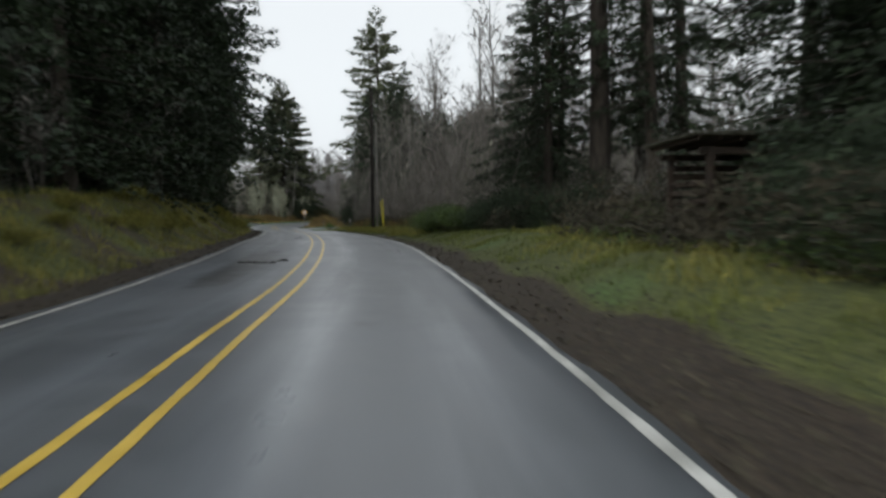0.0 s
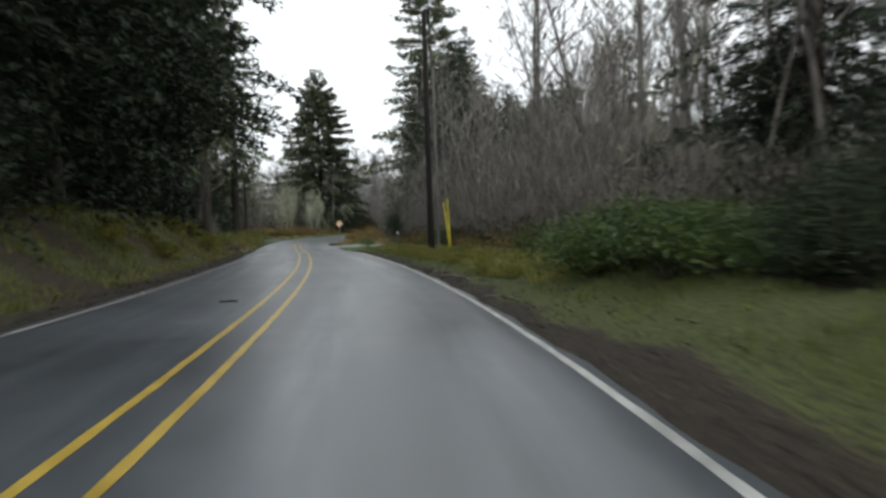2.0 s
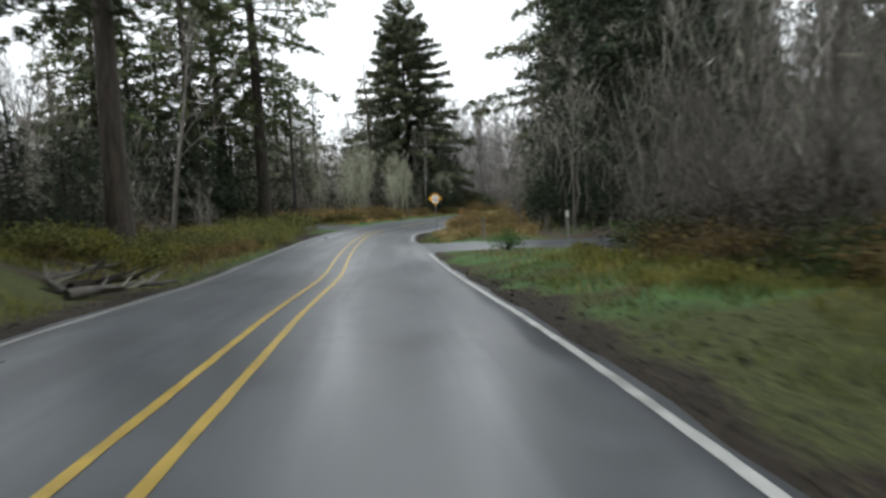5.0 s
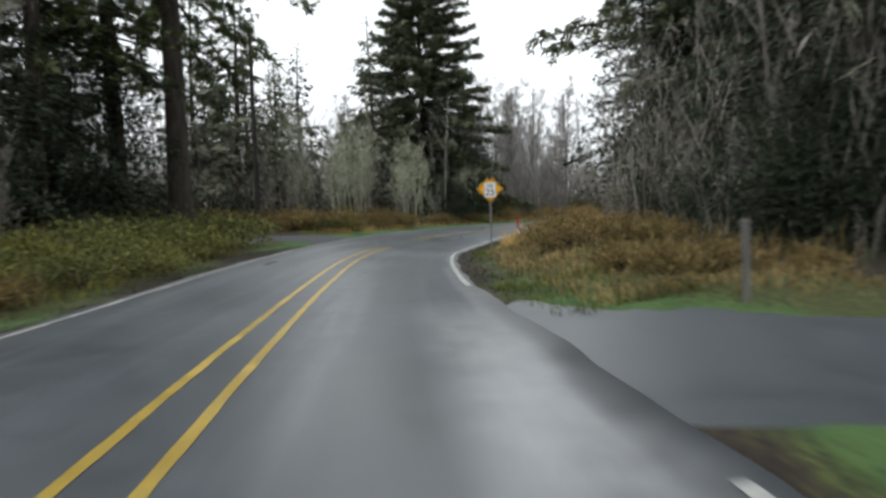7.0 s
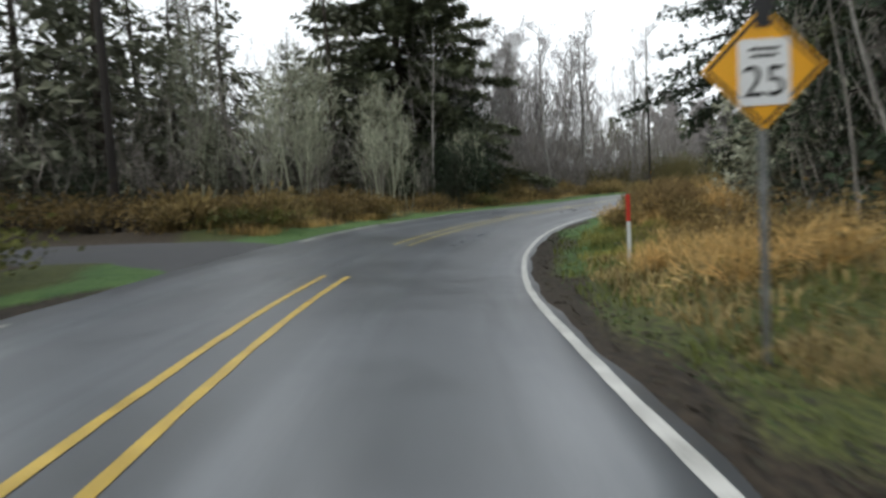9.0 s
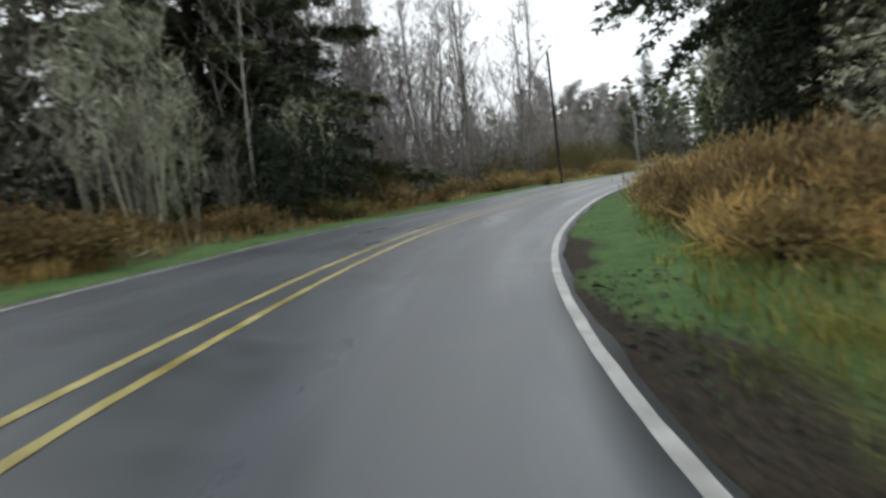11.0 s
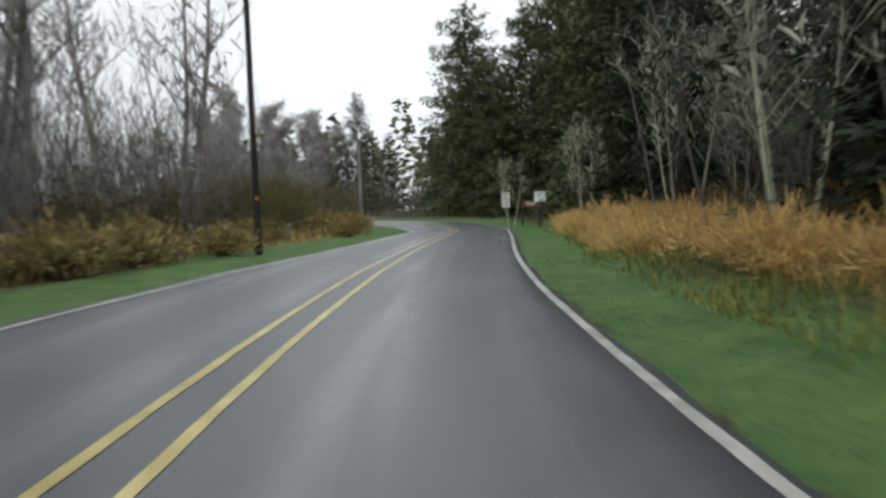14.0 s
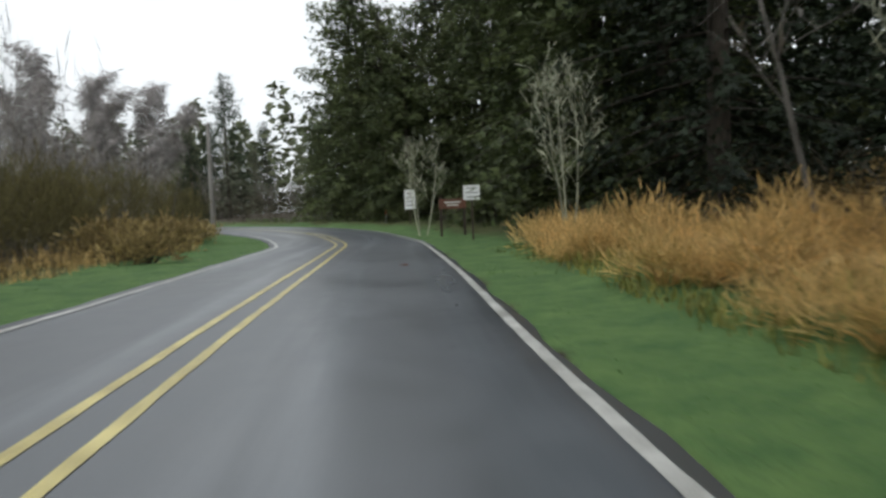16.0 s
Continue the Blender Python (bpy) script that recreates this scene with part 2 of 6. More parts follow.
BARK_A = material("grey_alder_bark", (0.080, 0.073, 0.064), (0.225, 0.208, 0.186), 1.6, (0.85, 0.98), 0.6, 14, island=0.35, objects=0.25, stretch=(2, 2, 0.7))
BARK_B = material("pale_birch_bark", (0.13, 0.12, 0.11), (0.36, 0.345, 0.32), 1.8, (0.8, 0.95), 0.4, 12, island=0.3, objects=0.2)
MOSS_B = material("lichen_covered_bark", (0.21, 0.22, 0.150), (0.52, 0.53, 0.40), 2.5, (0.9, 1.0), 0.8, 18, island=0.3, objects=0.2)
TWIG = material("bare_brown_twigs", (0.110, 0.100, 0.088), (0.300, 0.275, 0.245), 1.0, (0.85, 1.0), 0, 12, island=0.45)
TWIG_R = material("reddish_birch_twigs", (0.185, 0.170, 0.166), (0.41, 0.380, 0.372), 1.0, (0.85, 1.0), 0, 12, island=0.35)
OLIVE = material("olive_willow_twigs", (0.075, 0.068, 0.025), (0.185, 0.160, 0.065), 0.8, (0.8, 1.0), 0, 12, island=0.4, through_light=0.2)
TURF = material("green_grass_blades", (0.055, 0.134, 0.035), (0.135, 0.250, 0.075), 0.7, (0.6, 0.9), 0, 12, island=0.25, through_light=0.45)
TURF_O = material("olive_grass_blades", (0.085, 0.115, 0.024), (0.230, 0.250, 0.068), 0.6, (0.65, 0.9), 0, 11, island=0.4, through_light=0.35)
TAWNY = material("tawny_flattened_weeds", (0.150, 0.115, 0.042), (0.42, 0.315, 0.140), 0.6, (0.75, 1.0), 0, 9, island=0.5, through_light=0.3)
MOSSY = material("yellow_green_moss_fronds", (0.095, 0.100, 0.018), (0.300, 0.275, 0.060), 0.7, (0.7, 0.95), 0, 9, island=0.5, through_light=0.25)
BANKG = material("yellow_green_grass_blades", (0.125, 0.140, 0.028), (0.38, 0.340, 0.092), 0.6, (0.7, 0.95), 0, 10, island=0.45, through_light=0.3)
STRAW = material("dry_straw_grass", (0.42, 0.280, 0.090), (0.90, 0.640, 0.285), 0.5, (0.75, 1.0), 0, 10, island=0.4, through_light=0.42)
RUST = material("rusty_bracken", (0.085, 0.062, 0.024), (0.31, 0.220, 0.088), 0.7, (0.8, 1.0), 0, 10, island=0.5, through_light=0.2)
LEAF = material("glossy_evergreen_leaves", (0.034, 0.066, 0.016), (0.115, 0.165, 0.040), 1.0, (0.35, 0.6), 0, 10, island=0.5, through_light=0.2)
# mossy twig tone raised so the colour carries haze too
MOSS_T = material("hazed_mossy_twigs", (0.105, 0.108, 0.076), (0.31, 0.31, 0.235), 0.5, (0.9, 1.0), 0, 8, island=0.45)
DOCK = material("rusty_dock_stalks", (0.105, 0.070, 0.028), (0.44, 0.32, 0.145), 1.4, (0.8, 1.0), 0, 8, island=0.6, through_light=0.2)
MOUND = material("olive_broom_foliage", (0.058, 0.070, 0.018), (0.200, 0.200, 0.055), 0.8, (0.7, 0.95), 0, 10, island=0.5, through_light=0.2)
# lichen grey lightened again, with distance haze mixed into the colour
NEEDLE_G = material("hazed_lichen_needles", (0.062, 0.070, 0.044), (0.190, 0.198, 0.136), 0.8, (0.75, 0.95), 0, 12, island=0.45, objects=0.2, through_light=0.2)
NEEDLE_M = material("mottled_green_needles", (0.028, 0.045, 0.016), (0.135, 0.158, 0.060), 0.5, (0.6, 0.85), 0, 9, island=0.55, objects=0.2, through_light=0.2)
BRUSH = material("dark_brushwood", (0.022, 0.020, 0.013), (0.080, 0.068, 0.042), 0.6, (0.85, 1.0), 0, 8, island=0.55)
POLE_D = material("dark_creosoted_wood", (0.009, 0.0075, 0.0065), (0.034, 0.026, 0.021), 1.5, (0.7, 0.95), 0.6, 20, stretch=(4, 4, 0.4))
POLE_G = material("weathered_grey_wood", (0.14, 0.13, 0.12), (0.30, 0.285, 0.265), 1.5, (0.8, 0.98), 0.5, 20, stretch=(4, 4, 0.4))
WOOD = material("stained_brown_timber", (0.020, 0.014, 0.010), (0.066, 0.046, 0.032), 1.5, (0.7, 0.9), 0.5, 20, objects=0.2, stretch=(1, 1, 3))
SHINGLE = material("mossy_roof_shingles", (0.045, 0.045, 0.032), (0.125, 0.120, 0.090), 2.0, (0.85, 1.0), 0.8, 18, objects=0.25)
SIGN_Y = material("yellow_sign_sheeting", (0.72, 0.34, 0.010), (0.80, 0.40, 0.015), 2.0, (0.4, 0.5), 0, 30)
SIGN_W = material("white_sign_sheeting", (0.66, 0.68, 0.68), (0.78, 0.79, 0.79), 2.0, (0.4, 0.5), 0, 30)
SIGN_K = material("black_sign_ink", (0.012, 0.012, 0.013), (0.022, 0.022, 0.023), 2.0, (0.4, 0.6), 0, 30)
SIGN_R = material("red_reflective_sheeting", (0.50, 0.035, 0.020), (0.62, 0.055, 0.030), 2.0, (0.4, 0.6), 0, 30)
SIGN_B = material("brown_sign_board", (0.075, 0.028, 0.016), (0.140, 0.055, 0.032), 2.0, (0.6, 0.8), 0.2, 30)
STEEL = material("galvanised_steel", (0.20, 0.21, 0.21), (0.36, 0.37, 0.37), 6.0, (0.35, 0.6), 0.1, 60, metal=0.8)
GUARD = material("yellow_plastic_guard", (0.50, 0.42, 0.020), (0.66, 0.56, 0.040), 3.0, (0.4, 0.6), 0, 30)
LITTER = material("pale_scrap", (0.50, 0.50, 0.47), (0.70, 0.70, 0.66), 5.0, (0.6, 0.8), 0.2, 30)
WATER = material("standing_water", (0.020, 0.021, 0.022), (0.030, 0.031, 0.032), 2.0, (0.03, 0.08), 0, 20)
WET_BARK = material("sodden_bark_scraps", (0.010, 0.008, 0.006), (0.035, 0.027, 0.020), 8.0, (0.3, 0.6), 0.6, 40, island=0.4)


# ---- the plan: a driving line, with its level and cross fall, and the road's edges beside it ----
KNOTS = np.array([
    (4.2, -59.9, 0.31, 0.4), (1.4, -20.0, 0.31, 0.4), (0.0, 0.0, 0.30, 0.4), (-0.6, 8.0, 0.26, -0.0), (-1.3, 15.9, 0.35, -0.1), (-3.6, 31.8, 0.29, -0.9),
    (-7.1, 47.4, 0.15, -0.9), (-11.7, 62.7, 0.02, -1.2), (-14.2, 70.3, -0.15, -0.7), (-16.6, 78.0, -0.28, 0.0), (-18.9, 85.6, -0.16, 1.1), (-21.1, 93.3, -0.11, 0.5),
    (-22.9, 101.1, -0.01, -0.8), (-24.0, 109.0, -0.08, -3.9), (-24.1, 117.0, 0.01, -5.2), (-23.2, 125.0, 0.18, -3.5), (-21.3, 132.7, 0.27, -2.3), (-18.4, 140.2, 0.44, -0.5),
    (-14.7, 147.2, 0.60, -0.7), (-6.9, 159.6, 0.98, -0.0), (-1.6, 167.8, 1.01, -0.2), (2.9, 174.6, 1.04, 0.4), (6.2, 181.5, 1.20, 0.9), (7.2, 188.5, 1.39, 0.9),
    (6.0, 196.0, 1.60, 0.4)])
tail = np.array([(2.6, 204.0, 1.80, 0.0), (-2.0, 212.0, 2.00, 0.0), (-9.0, 222.0, 2.20, 0.0), (-30.0, 250.0, 2.30, 0.0)])
KNOTS = np.concatenate([KNOTS, tail])


def spline(k, step=0.5):
    """Points at even steps along a smooth line through the knots."""
    ext = np.concatenate([[2 * k[0] - k[1]], k, [2 * k[-1] - k[-2]]])
    got = []
    for i in range(1, len(ext) - 2):
        p0, p1, p2, p3 = ext[i - 1:i + 3]
        d = [max(np.hypot(*(b - a)[:2]), 1e-6) ** 0.5 for a, b in ((p0, p1), (p1, p2), (p2, p3))]
        t0, t1, t2, t3 = 0, d[0], d[0] + d[1], sum(d)
        for t in np.linspace(t1, t2, 24, endpoint=False):
            a1 = (t1 - t) / (t1 - t0) * p0 + (t - t0) / (t1 - t0) * p1
            a2 = (t2 - t) / (t2 - t1) * p1 + (t - t1) / (t2 - t1) * p2
            a3 = (t3 - t) / (t3 - t2) * p2 + (t - t2) / (t3 - t2) * p3
            b1 = (t2 - t) / (t2 - t0) * a1 + (t - t0) / (t2 - t0) * a2
            b2 = (t3 - t) / (t3 - t1) * a2 + (t - t1) / (t3 - t1) * a3
            got.append((t2 - t) / (t2 - t1) * b1 + (t - t1) / (t2 - t1) * b2)
    got = np.array(got + [k[-1]])
    run = np.concatenate([[0], np.cumsum(np.hypot(*np.diff(got[:, :2], axis=0).T))])
    at = np.arange(0, run[-1], step)
    return at, np.stack([np.interp(at, run, got[:, i]) for i in range(got.shape[1])], 1)


RS, RP = spline(KNOTS)
RS = RS - RS[np.argmin(np.hypot(RP[:, 0], RP[:, 1]))]
RT = np.gradient(RP[:, :2], axis=0)
RT /= np.linalg.norm(RT, axis=1)[:, None]

EDGE_S = [-60, 0, 8, 14, 20, 26, 32, 40, 50, 60, 70, 78, 85, 92, 98, 104, 108, 113, 119, 124, 129, 134, 141, 146, 150, 156, 162, 166, 170, 175, 180, 185, 190, 195, 200, 212, 300]
WHITE_L = np.array([-4.73, -4.57, -4.77, -4.92, -5.07, -5.21, -5.39, -5.20, -4.90, -4.54, -4.71, -4.87, -5.01, -4.93, -4.82, -4.81, -4.82, -4.94, -5.06, -5.41, -5.68, -5.96, -5.78, -5.42, -5.23, -4.53, -4.32, -4.19, -4.03, -4.12, -4.23, -4.88, -5.55, -5.64, -5.73, -5.48, -4.90])
WHITE_R = np.array([1.54, 1.67, 1.70, 1.57, 1.58, 1.65, 1.68, 1.66, 1.57, 1.67, 1.81, 1.76, 1.61, 1.32, 1.24, 1.30, 1.28, 1.28, 1.11, 1.11, 1.23, 1.39, 1.50, 1.47, 1.40, 1.13, 1.04, 1.08, 1.12, 1.11, 1.00, 0.56, 0.12, 0.26, 0.40, 0.66, 1.32])
YELLOW_R = np.array([-1.58, -1.39, -1.60, -1.62, -1.65, -1.75, -1.81, -1.80, -1.70, -1.48, -1.28, -1.12, -1.28, -1.38, -1.47, -1.63, -1.77, -1.94, -2.18, -1.99, -1.99, -2.01, -1.79, -1.70, -1.69, -1.67, -1.75, -1.70, -1.63, -1.66, -1.73, -2.23, -2.73, -2.65, -2.58, -2.31, -1.64])
YELLOW_GAP = np.array([0.41, 0.44, 0.44, 0.45, 0.45, 0.46, 0.48, 0.48, 0.47, 0.50, 0.49, 0.48, 0.48, 0.46, 0.45, 0.44, 0.44, 0.43, 0.43, 0.44, 0.46, 0.47, 0.48, 0.47, 0.45, 0.41, 0.37, 0.36, 0.36, 0.36, 0.36, 0.36, 0.37, 0.37, 0.37, 0.38, 0.40])
# finer rise and cross fall along the road
RP[:, 2] += np.interp(RS, EDGE_S, [-0.05, -0.14, -0.10, -0.15, -0.13, -0.06, -0.02, 0.03, 0.11, 0.13, 0.19, 0.15, 0.12, 0.06, 0.02, -0.07, -0.10, -0.15, -0.23, -0.22, -0.24, -0.21, -0.16, -0.16, -0.14, -0.12, -0.18, -0.20, -0.19, -0.17, -0.15, -0.14, -0.14, -0.14, -0.13, -0.12, -0.03])
RP[:, 3] += np.interp(RS, EDGE_S, [0.04, 0.20, 0.05, -0.07, -0.17, -0.05, 0.03, -0.16, -0.58, -0.49, -0.26, -0.06, -0.13, -0.46, -0.84, -0.88, -0.73, -0.52, -0.36, -0.07, -0.15, -0.34, -0.75, -0.96, -1.13, -1.36, -0.80, -0.60, -0.45, -0.25, -0.23, -0.20, -0.15, -0.14, -0.13, -0.11, -0.01])


def edge(table, s):
    k = np.interp(s, EDGE_S, table)
    return (k + np.interp(s - 2, EDGE_S, table) + np.interp(s + 2, EDGE_S, table)) / 3


def road_frame(x, y):
    """Distance along the road and to the right of the driving line, and the nearest station."""
    x, y = np.atleast_1d(np.asarray(x, float)), np.atleast_1d(np.asarray(y, float))
    j = np.empty(len(x), int)
    cx, cy = RP[::2, 0], RP[::2, 1]
    for a in range(0, len(x), 20000):
        d = (x[a:a + 20000, None] - cx) ** 2 + (y[a:a + 20000, None] - cy) ** 2
        j[a:a + 20000] = d.argmin(1) * 2
    dx, dy = x - RP[j, 0], y - RP[j, 1]
    along = dx * RT[j, 0] + dy * RT[j, 1]
    return RS[j] + along, dx * RT[j, 1] - dy * RT[j, 0], j


def place(s, l):
    """The plan place at a distance along the road and an offset to its right."""
    s, l = np.asarray(s, float), np.asarray(l, float)
    x, y = np.interp(s, RS, RP[:, 0]), np.interp(s, RS, RP[:, 1])
    tx, ty = np.interp(s, RS, RT[:, 0]), np.interp(s, RS, RT[:, 1])
    return x + l * ty, y - l * tx


def level(s, l):
    return np.interp(s, RS, RP[:, 2]) + np.tan(np.radians(np.interp(s, RS, RP[:, 3]))) * np.clip(l, -7, 4)


def step_up(v, a, b):
    q = np.clip((v - a) / (b - a), 0, 1)
    return q * q * (3 - 2 * q)


def wave(x, y, size, seed=0.0):
    return (np.sin(x / size + seed) * np.cos(y / size * 1.13 - seed * 1.7) + 0.5 * np.sin(x / size * 2.3 - y / size * 1.9 + seed * 2.1)) / 1.5


BANK_S = [-60, 0, 30, 55, 70, 80, 92, 100, 110, 118, 130, 150, 165, 185, 220]
BANK_L = [1.5, 1.6, 2.0, 2.1, 1.7, 0.9, 0.35, 0.0, 0.0, 0.25, 0.3, 0.1, 0.0, 0.1, 0.3]
BANK_R = [0.5, 0.6, 0.55, 0.35, 0.2, 0.1, 0.15, 0.55, 0.6, 0.3, 0.45, 0.5, 0.35, 0.15, 0.2]


def drive_mask(x, y):
    """How near a place is to the driveway on the right and the side road on the left."""
    right = step_up(x, -17.5, -15.5) * (1 - step_up(np.abs(y - (85.6 - 0.10 * (x + 16))), 2.0, 3.2))
    left = (1 - step_up(x, -28.5, -26.5)) * (1 - step_up(np.abs(y - (110.8 - 0.10 * (x + 28))), 3.2, 4.4))
    return np.maximum(right, left)


def gz(x, y):
    """The ground's height."""
    x, y = np.atleast_1d(np.asarray(x, float)), np.atleast_1d(np.asarray(y, float))
    s, l, j = road_frame(x, y)
    dr, dl = l - edge(WHITE_R, s) - 0.20, edge(WHITE_L, s) - 0.26 - l
    z = level(s, l)
    rough = 0.10 * wave(x, y, 1.3, 1.0) + 0.05 * wave(x, y, 0.55, 2.0)
    flat = 1 - 0.85 * drive_mask(x, y)
    d = np.maximum(dr, dl)
    z = z - 0.05 + step_up(d, 0.0, 0.5) * 0.02
    z = z + step_up(dl, 0.9, 4.2) * np.interp(s, BANK_S, BANK_L) * flat + step_up(dr, 0.9, 3.8) * np.interp(s, BANK_S, BANK_R) * flat
    z = z + step_up(d, 0.4, 2.5) * rough * flat + step_up(d, 6, 30) * (0.6 + 0.5 * wave(x, y, 9.0, 3.0))
    return z


def tri_mesh(name, verts, tris, mat, smooth=False):
    me = bpy.data.meshes.new(name)
    v, f = np.asarray(verts, np.float32).reshape(-1, 3), np.asarray(tris, np.int32).reshape(-1, 3)
    me.vertices.add(len(v))
    me.vertices.foreach_set("co", v.ravel())
    me.loops.add(len(f) * 3)
    me.loops.foreach_set("vertex_index", f.ravel())
    me.polygons.add(len(f))
    me.polygons.foreach_set("loop_start", np.arange(0, len(f) * 3, 3, dtype=np.int32))
    if smooth:
        me.polygons.foreach_set("use_smooth", np.ones(len(f), bool))
    me.update(calc_edges=True)
    me.materials.append(mat)
    return me


def grid_tris(rows, cols):
    i = np.arange(rows - 1)[:, None] * cols + np.arange(cols - 1)[None]
    i = i.ravel()
    return np.concatenate([np.stack([i, i + 1, i + cols + 1], 1), np.stack([i, i + cols + 1, i + cols], 1)])


# ---- ground, one sheet to the horizon ----
def axis_steps(a, b, inner, reach):
    mid = np.arange(a, b, inner)
    grow = np.geomspace(inner * 1.5, reach, 26)
    return np.concatenate([a - grow[::-1], mid, b + grow])


def build_ground():
    gx, gy = axis_steps(-45, 22, 0.7, 2200), axis_steps(-15, 215, 0.7, 2200)
    X, Y = np.meshgrid(gx, gy)
    x, y = X.ravel(), Y.ravel()
    z = gz(x, y)
    me = tri_mesh("ground", np.stack([x, y, z], 1), grid_tris(len(gy), len(gx)), GROUND, True)
    s, l, j = road_frame(x, y)
    dr, dl = l - edge(WHITE_R, s), edge(WHITE_L, s) - l
    w = 0.35 * wave(x, y, 1.7, 5.0)
    soil_r = np.interp(s, [0, 26, 38, 75, 85, 93.5, 96, 108, 112, 122, 128, 131], [1.6, 1.4, 0.9, 0.8, 0.3, 0.25, 0.8, 0.8, 0.9, 0.9, 0.5, 0.1])
    soil_l = np.interp(s, [0, 70, 90, 97, 106, 110, 120], [1.3, 0.9, 0.4, 1.0, 1.6, 0.3, 0.15])
    soil = np.where(dr > 0, 1 - step_up(dr + w, soil_r - 0.25, soil_r + 0.25), 1 - step_up(dl + w, soil_l - 0.25, soil_l + 0.25))
    turf_r = np.interp(s, [0, 45, 60, 80, 95, 110, 113, 123, 130, 150, 165, 220], [7.0, 3.6, 4.0, 5.5, 1.6, 1.4, 3.8, 3.4, 2.2, 2.6, 3.3, 4.0])
    turf_l = np.interp(s, [0, 75, 95, 112, 125, 150, 175, 220], [0.4, 0.5, 0.9, 1.6, 1.7, 2.2, 3.6, 3.0])
    turf_r = np.where(s < 62, np.minimum(turf_r, np.interp(s, [0, 18, 21, 28, 31, 44, 62], [3.4, 4.4, 6.6, 6.6, 3.8, 3.8, 4.0])), turf_r)
    turf = np.where(dr > 0, 1 - step_up(dr + 2 * w, turf_r - 0.4, turf_r + 0.6), 1 - step_up(dl + 2 * w, turf_l - 0.3, turf_l + 0.5))
    dry_r = np.interp(s, [0, 18, 21, 28, 31, 44, 62, 72, 95, 130, 170], [3.8, 4.8, 7.2, 7.2, 4.4, 4.2, 4.4, 6.0, 5.0, 7.5, 8.0])
    dry_l = np.interp(s, [0, 70, 80, 110, 170], [5.0, 5.0, 4.0, 3.6, 6.0])
    dry = np.where(dr > 0, 1 - step_up(dr + 2 * w, dry_r - 1, dry_r + 1), 1 - step_up(dl + 2 * w, dry_l - 1, dry_l + 1))
    patch = np.where(dr > 0, 0.18 + 0.32 * wave(x, y, 2.2, 7.0) + 0.6 * step_up(s, 68, 80), step_up(s, 76, 92))
    patch = np.where((dr > 0) & (s > 88), np.interp(s, [88, 92, 100, 111, 114, 122, 127], [0.9, 0.6, 0.15, 0.2, 0.65, 0.65, 1.0]) + 0.3 * wave(x, y, 1.4, 6.0) * (s < 124), patch)
    patch = np.where((dr > 0) & (s > 122), 1.0 - 0.55 * step_up(dr + 0.8 * wave(x, y, 1.1, 4.0), 1.4, 3.0), patch)
    patch = np.where((dr > 0) & (s > 68) & (s < 88), 0.55 + 0.55 * wave(x, y, 0.9, 11.0), patch)
    patch = np.clip(patch, 0, 1)
    dry = dry * np.where((dl > 0) & (s < 80), np.clip(0.55 + 0.6 * wave(x, y, 1.1, 9.0), 0, 1), 1.0)
    cover = np.stack([soil, turf * (1 - soil) * patch, dry * (1 - soil), np.ones_like(x)], 1)
    at = me.color_attributes.new("cover", "FLOAT_COLOR", "POINT")
    at.data.foreach_set("color", cover.astype(np.float32).ravel())
    tagged(new("ground", me), "uneven roadside ground of soil, turf and forest litter", "ground", kind="structure")


build_ground()


# ---- road ----
def ribbon(name, s0, s1, left, right, lift, mat, cols=2, step=0.5, skirt=0.0):
    s = np.arange(s0, s1, step)
    a, b = left(s), right(s)
    q = np.linspace(0, 1, cols)
    l = a[:, None] + (b - a)[:, None] * q
    z = level(s[:, None], l) + lift
    if skirt:
        l = np.concatenate([l[:, :1] - 0.04, l, l[:, -1:] + 0.04], 1)
        z = np.concatenate([z[:, :1] - skirt, z, z[:, -1:] - skirt], 1)
        cols += 2
    S = np.repeat(s[:, None], cols, 1)
    x, y = place(S, l)
    me = tri_mesh(name, np.stack([x, y, z], -1).reshape(-1, 3), grid_tris(len(s), cols)[:, ::-1], mat, True)
    lane = me.attributes.new("lane", "FLOAT_VECTOR", "POINT")
    lane.data.foreach_set("vector", np.stack([l, S, 0 * l], -1).astype(np.float32).ravel())
    return me


road_me = ribbon("road", RS[0], RS[-1] - 1, lambda s: edge(WHITE_L, s) - 0.24 - 0.05 * wave(s, s * 0, 0.7), lambda s: edge(WHITE_R, s) + 0.15 + 0.05 * wave(s, s * 0, 0.6, 2), 0.0, ASPHALT, 15, 0.5, 0.12)
damp = road_me.attributes.new("damp", "FLOAT", "POINT")
spots = np.empty(len(road_me.vertices) * 3, np.float32)
road_me.attributes["lane"].data.foreach_get("vector", spots)
spots = spots.reshape(-1, 3)
stain = np.zeros(len(spots))
for s_mid, l_mid, s_half, l_half, depth in ((19.5, -3.5, 7.0, 0.75, 0.8), (31.0, -4.1, 5.0, 0.5, 0.55), (46.5, 0.3, 2.0, 0.5, 0.4), (9.0, -0.2, 1.2, 0.5, 0.45), (78.0, -4.2, 6.0, 0.6, 0.4), (163.0, 0.6, 4.0, 0.6, 0.35)):
    stain = np.maximum(stain, depth * np.clip(1.5 - ((spots[:, 1] - s_mid) / s_half) ** 2 - ((spots[:, 0] - l_mid) / l_half) ** 2, 0, 1))
damp.data.foreach_set("value", stain.astype(np.float32))
grit = road_me.attributes.new("grit", "FLOAT", "POINT")
strewn = np.clip(1.4 - ((spots[:, 1] - 86.5) / 4.5) ** 2 - ((spots[:, 0] - 0.95 - 0.06 * (86.5 - spots[:, 1])) / 0.55) ** 2, 0, 1)
grit.data.foreach_set("value", strewn.astype(np.float32))
